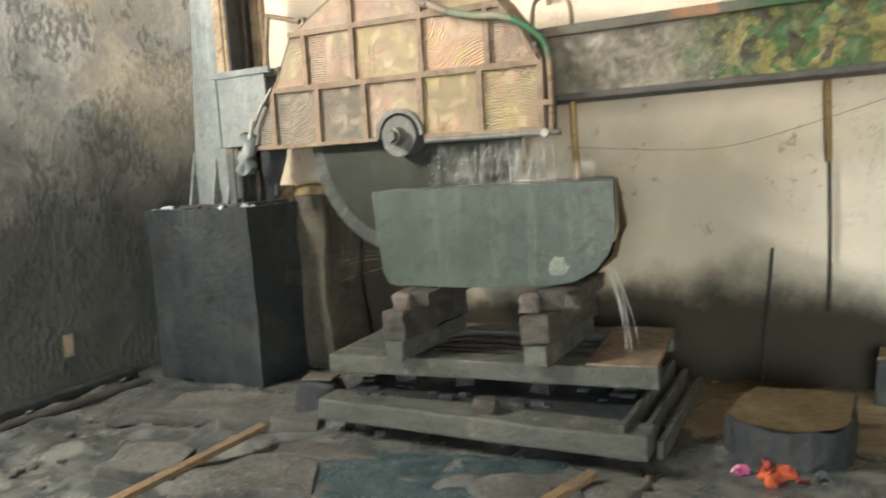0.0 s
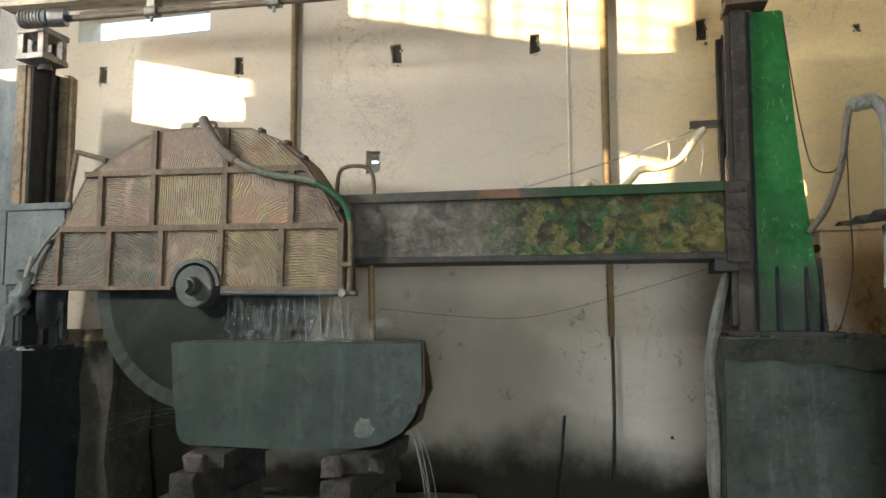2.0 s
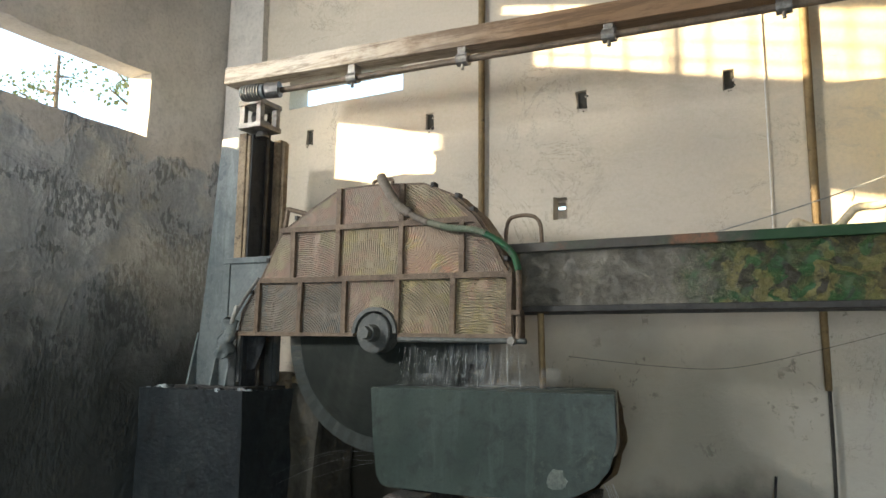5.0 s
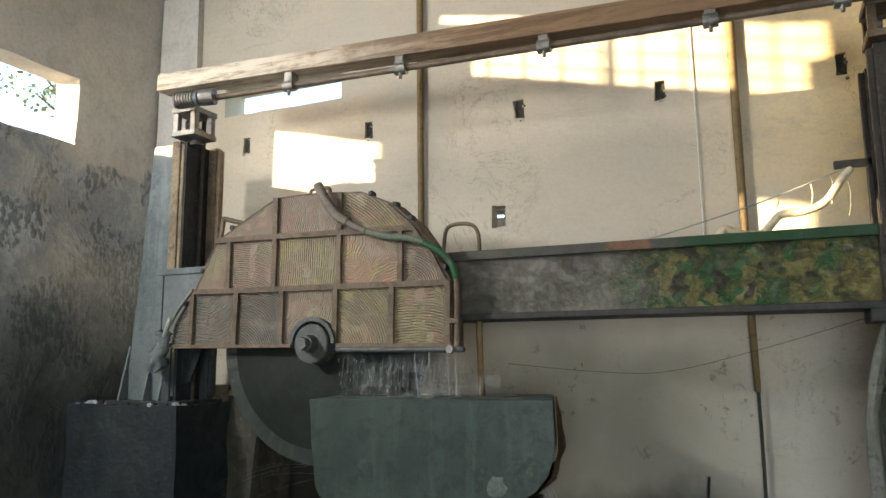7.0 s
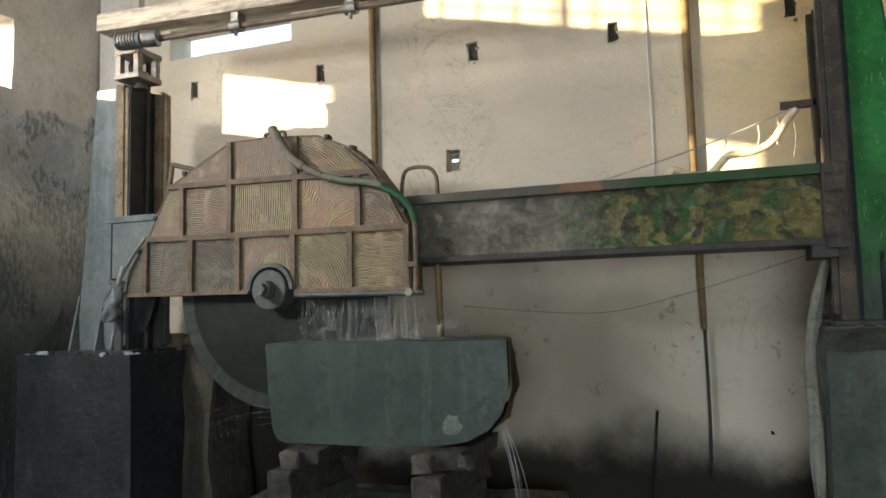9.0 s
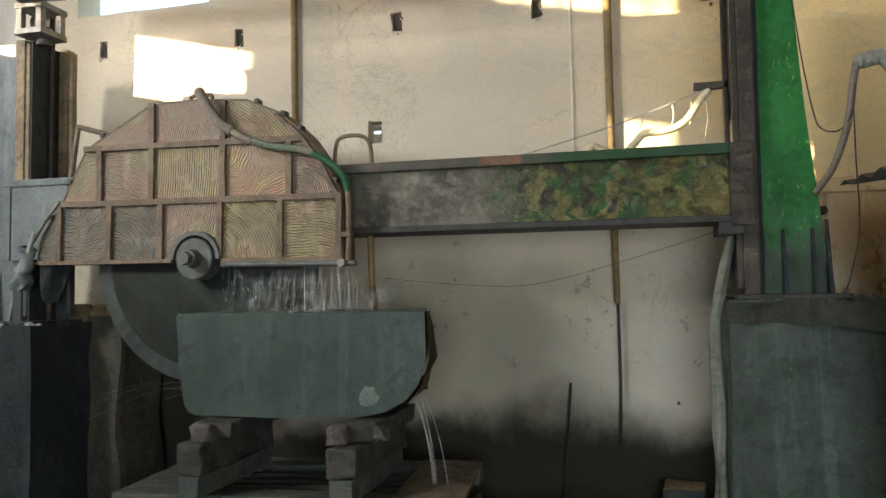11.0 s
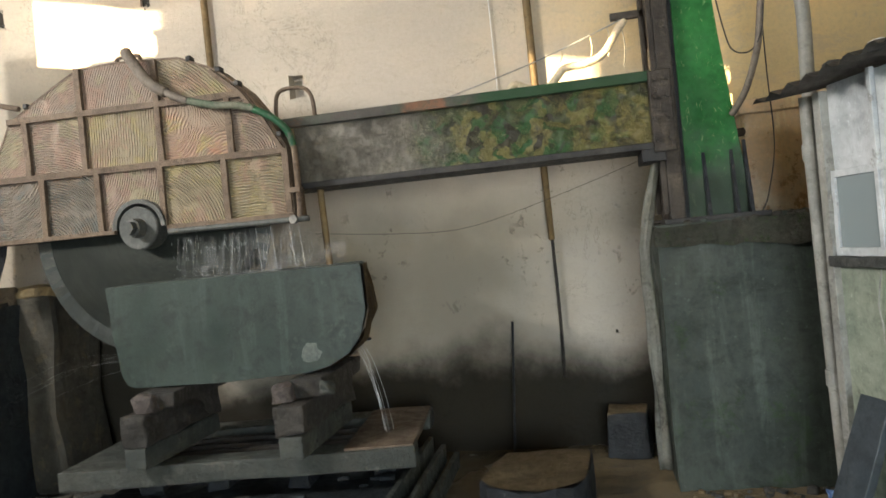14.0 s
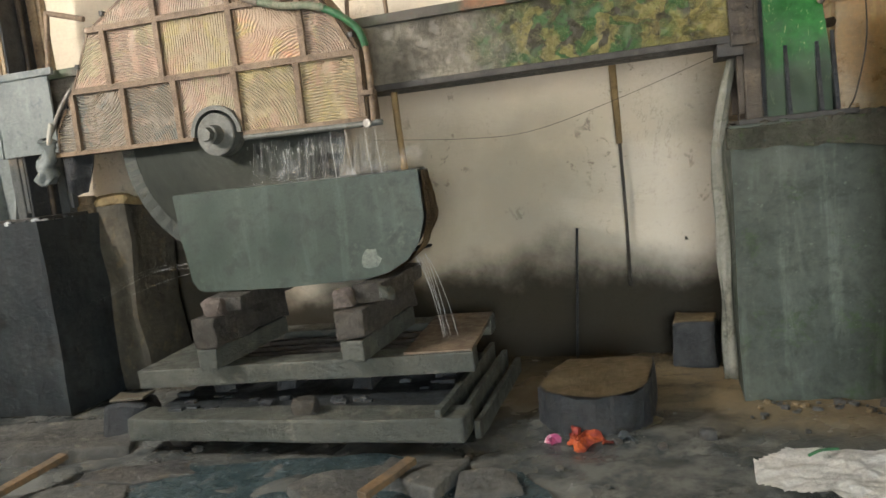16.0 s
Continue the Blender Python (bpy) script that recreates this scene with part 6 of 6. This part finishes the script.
    smooth(solo("sack", bm, M_SACK, "crumpled white woven sack lying flat on the floor", "sack"))
    b = one_tube([(1.48, 4.53, 0.075), (1.53, 4.56, 0.085), (1.6, 4.6, 0.075)], 0.006, 6)
    solo("cord", b, M_HOSE, "short green cord on the sack", "cord")
    # slurry water standing before the cart
    bm = bmesh.new()
    rim = [bm.verts.new((-0.6 + (1.1 + 0.16 * noise.noise(Vector((math.cos(a) * 2, math.sin(a) * 2, 1)))) * math.cos(a), 4.2 + (0.4 + 0.1 * noise.noise(Vector((math.cos(a) * 3, math.sin(a) * 3, 5)))) * math.sin(a), 0.016)) for a in (2 * math.pi * k / 60 for k in range(60))]
    bm.faces.new(rim)
    bmesh.ops.triangulate(bm, faces=bm.faces[:])
    tagged(part("puddle", bm, M_PUDDLE), "dark teal slurry water standing on the floor", "puddle", kind="structure")
    # slabs, planks and rubble in the mud
    for x, y, sx, sy, sz, rz, mt, lab in ((-2.15, 4.62, 0.3, 0.13, 0.09, 24, M_RUBBLE, "pale broken stone slab in the mud"), (-2.55, 4.75, 0.5, 0.2, 0.07, 18, M_RUBBLE, "pale broken stone slab in the mud"), (-1.75, 3.95, 0.34, 0.24, 0.07, 30, M_RUBBLE, "dusty broken slab"),
                                         (-2.35, 3.85, 0.2, 0.14, 0.1, 20, M_RUBBLE, "dusty broken slab"), (-0.12, 4.36, 0.2, 0.14, 0.08, -10, M_RUBBLE, "pale angular stone slab"), (-0.42, 4.24, 0.2, 0.13, 0.06, 35, M_RUBBLE, "pale angular stone slab"),
                                         (0.22, 4.3, 0.14, 0.1, 0.06, 12, M_RUBBLE, "pale angular stone slab"), (-2.9, 4.55, 0.4, 0.16, 0.06, 20, M_DARKROCK, "dark flat stone"), (-1.55, 4.35, 0.3, 0.1, 0.05, 26, M_DARKROCK, "dark flat stone")):
        b = solo("broken_slab", jag(one_box(-sx, sx, -sy, sy, 0, sz, bevel=0.012), 0.045, 4, 3, x * 3), mt, lab, "slab", "broken slabs on the floor")
        b.matrix_basis = pose(x, y, -0.012, random.Random(int(x * 100)).uniform(-4, 4), 3, rz)
    for pts, w in (([(-2.05, 3.4), (-1.95, 4.31)], 0.03), ([(-0.25, 4.07), (-0.135, 4.38)], 0.026)):
        a, c = Vector((*pts[0], 0.06)), Vector((*pts[1], 0.1))
        ang = math.degrees(math.atan2(c.y - a.y, c.x - a.x))
        b = solo("plank", jag(one_box(0, (c - a).length, -w, w, 0, 0.03, bevel=0.004), 0.006, 5, 4), M_PLANK, "muddy orange-brown wooden plank", "plank", "planks in the mud")
        b.matrix_basis = pose(a.x, a.y, 0.07, 0, -3, ang)
    b = solo("angular_stone", jag(one_box(-0.13, 0.13, -0.1, 0.1, 0, 0.24, bevel=0.03), 0.05, 4, 4, 2), M_SOOTROCK, "dark angular stone with an earthy top beside the cart", "stone")
    b.matrix_basis = pose(-1.98, 4.88, 0, 0, 0, 12)
    part("earthy_top", jag(one_box(-0.1, 0.1, -0.075, 0.075, 0.235, 0.25, bevel=0.005), 0.02, 6, 3), M_BROWNCON, b)
    for k, (x, y, s) in enumerate(((1.12, 4.88, 0.075), (0.83, 4.86, 0.03), (1.4, 4.7, 0.025), (0.92, 4.75, 0.05), (1.95, 5.28, 0.06), (1.75, 5.3, 0.05), (2.1, 5.05, 0.06), (0.05, 4.62, 0.04), (0.72, 4.8, 0.05), (1.5, 5.25, 0.04))):
        b = solo("stone_chip", rock((s, s * 0.8, s * 0.8), 60 + k), M_DARKROCK, "chip of dark wet stone on the floor", "stone", "stone chips")
        b.matrix_basis = pose(x, y, -0.005, 0, 0, 37 * k)
    rnd = random.Random(14)
    for k in range(46):
        s = rnd.uniform(0.012, 0.04)
        b = solo("mortar_crumb", rock((s * 1.4, s, s * 0.8), 200 + k, detail=1), M_RUBBLE if k % 3 else M_BROWNTOP, "crumb of pale mortar at the pedestal's foot", "crumb", "crumbs by the pedestal")
        b.matrix_basis = pose(rnd.uniform(1.36, 2.12), 5.34 - abs(rnd.gauss(0, 0.09)), -0.004, 0, 0, rnd.uniform(0, 360))
    rnd = random.Random(9)
    bm = bmesh.new()
    for k in range(420):
        if k < 260:
            x, y = rnd.uniform(-4.0, -1.4), rnd.uniform(3.2, 5.1)
        else:
            x, y = rnd.uniform(-1.4, 2.1), rnd.uniform(3.6, 5.35)
        s = abs(rnd.gauss(0, 0.028)) + 0.012
        if k >= 260:
            s *= 0.55
        b = rock((s, s * rnd.uniform(0.6, 1), s * 0.6), k, detail=1)
        bmesh.ops.rotate(b, matrix=Matrix.Rotation(rnd.uniform(0, 6), 3, "Z"), verts=b.verts)
        bmesh.ops.translate(b, vec=(x, y, -0.004), verts=b.verts)
        me = bpy.data.meshes.new("tmp")
        b.to_mesh(me)
        b.free()
        bm.from_mesh(me)
        bpy.data.meshes.remove(me)
    solo("rubble", bm, M_RUBBLE, "scattered grey stone rubble trodden into the mud", "rubble", kind="stuff")


build_hall()
build_outside()
build_wall_fittings()
build_frame()
SAW, BLADE = build_saw()
build_block()
build_cart()
build_booth()
build_ground_things()
CURTAIN, STRANDS = build_water()

# the carriage creeps left, dwells at its stop, then returns
TRAVEL = [(0.0, 0.0), (1.0, -0.046), (2.0, -0.092), (3.0, -0.136), (4.0, -0.179), (4.6, -0.206), (5.2, -0.223), (6.0, -0.2255), (7.0, -0.2255), (8.0, -0.224), (8.5, -0.215), (9.0, -0.199), (9.5, -0.178), (10.5, -0.136), (12.0, -0.072), (13.0, -0.03), (14.0, 0.013), (15.0, 0.059), (16.0, 0.106)]


def motions():
    walk(SAW, [(t, pose(x, 0, 0)) for t, x in TRAVEL])
    walk(CURTAIN, [(t, pose(x, 0, 0)) for t, x in TRAVEL])
    walk(BLADE, [(k / 10, pose(HUB[0], 5.37, HUB[1], 0, 47 * k, 0)) for k in range(161)])
    for s, (x, y, z), seed in STRANDS:
        rnd = random.Random(seed)
        walk(s, [(k / 5, pose(x + rnd.uniform(-0.008, 0.008), y, z - rnd.uniform(0, 0.025), rnd.uniform(-2, 2), rnd.uniform(-2.5, 2.5), 0)) for k in range(81)])


motions()
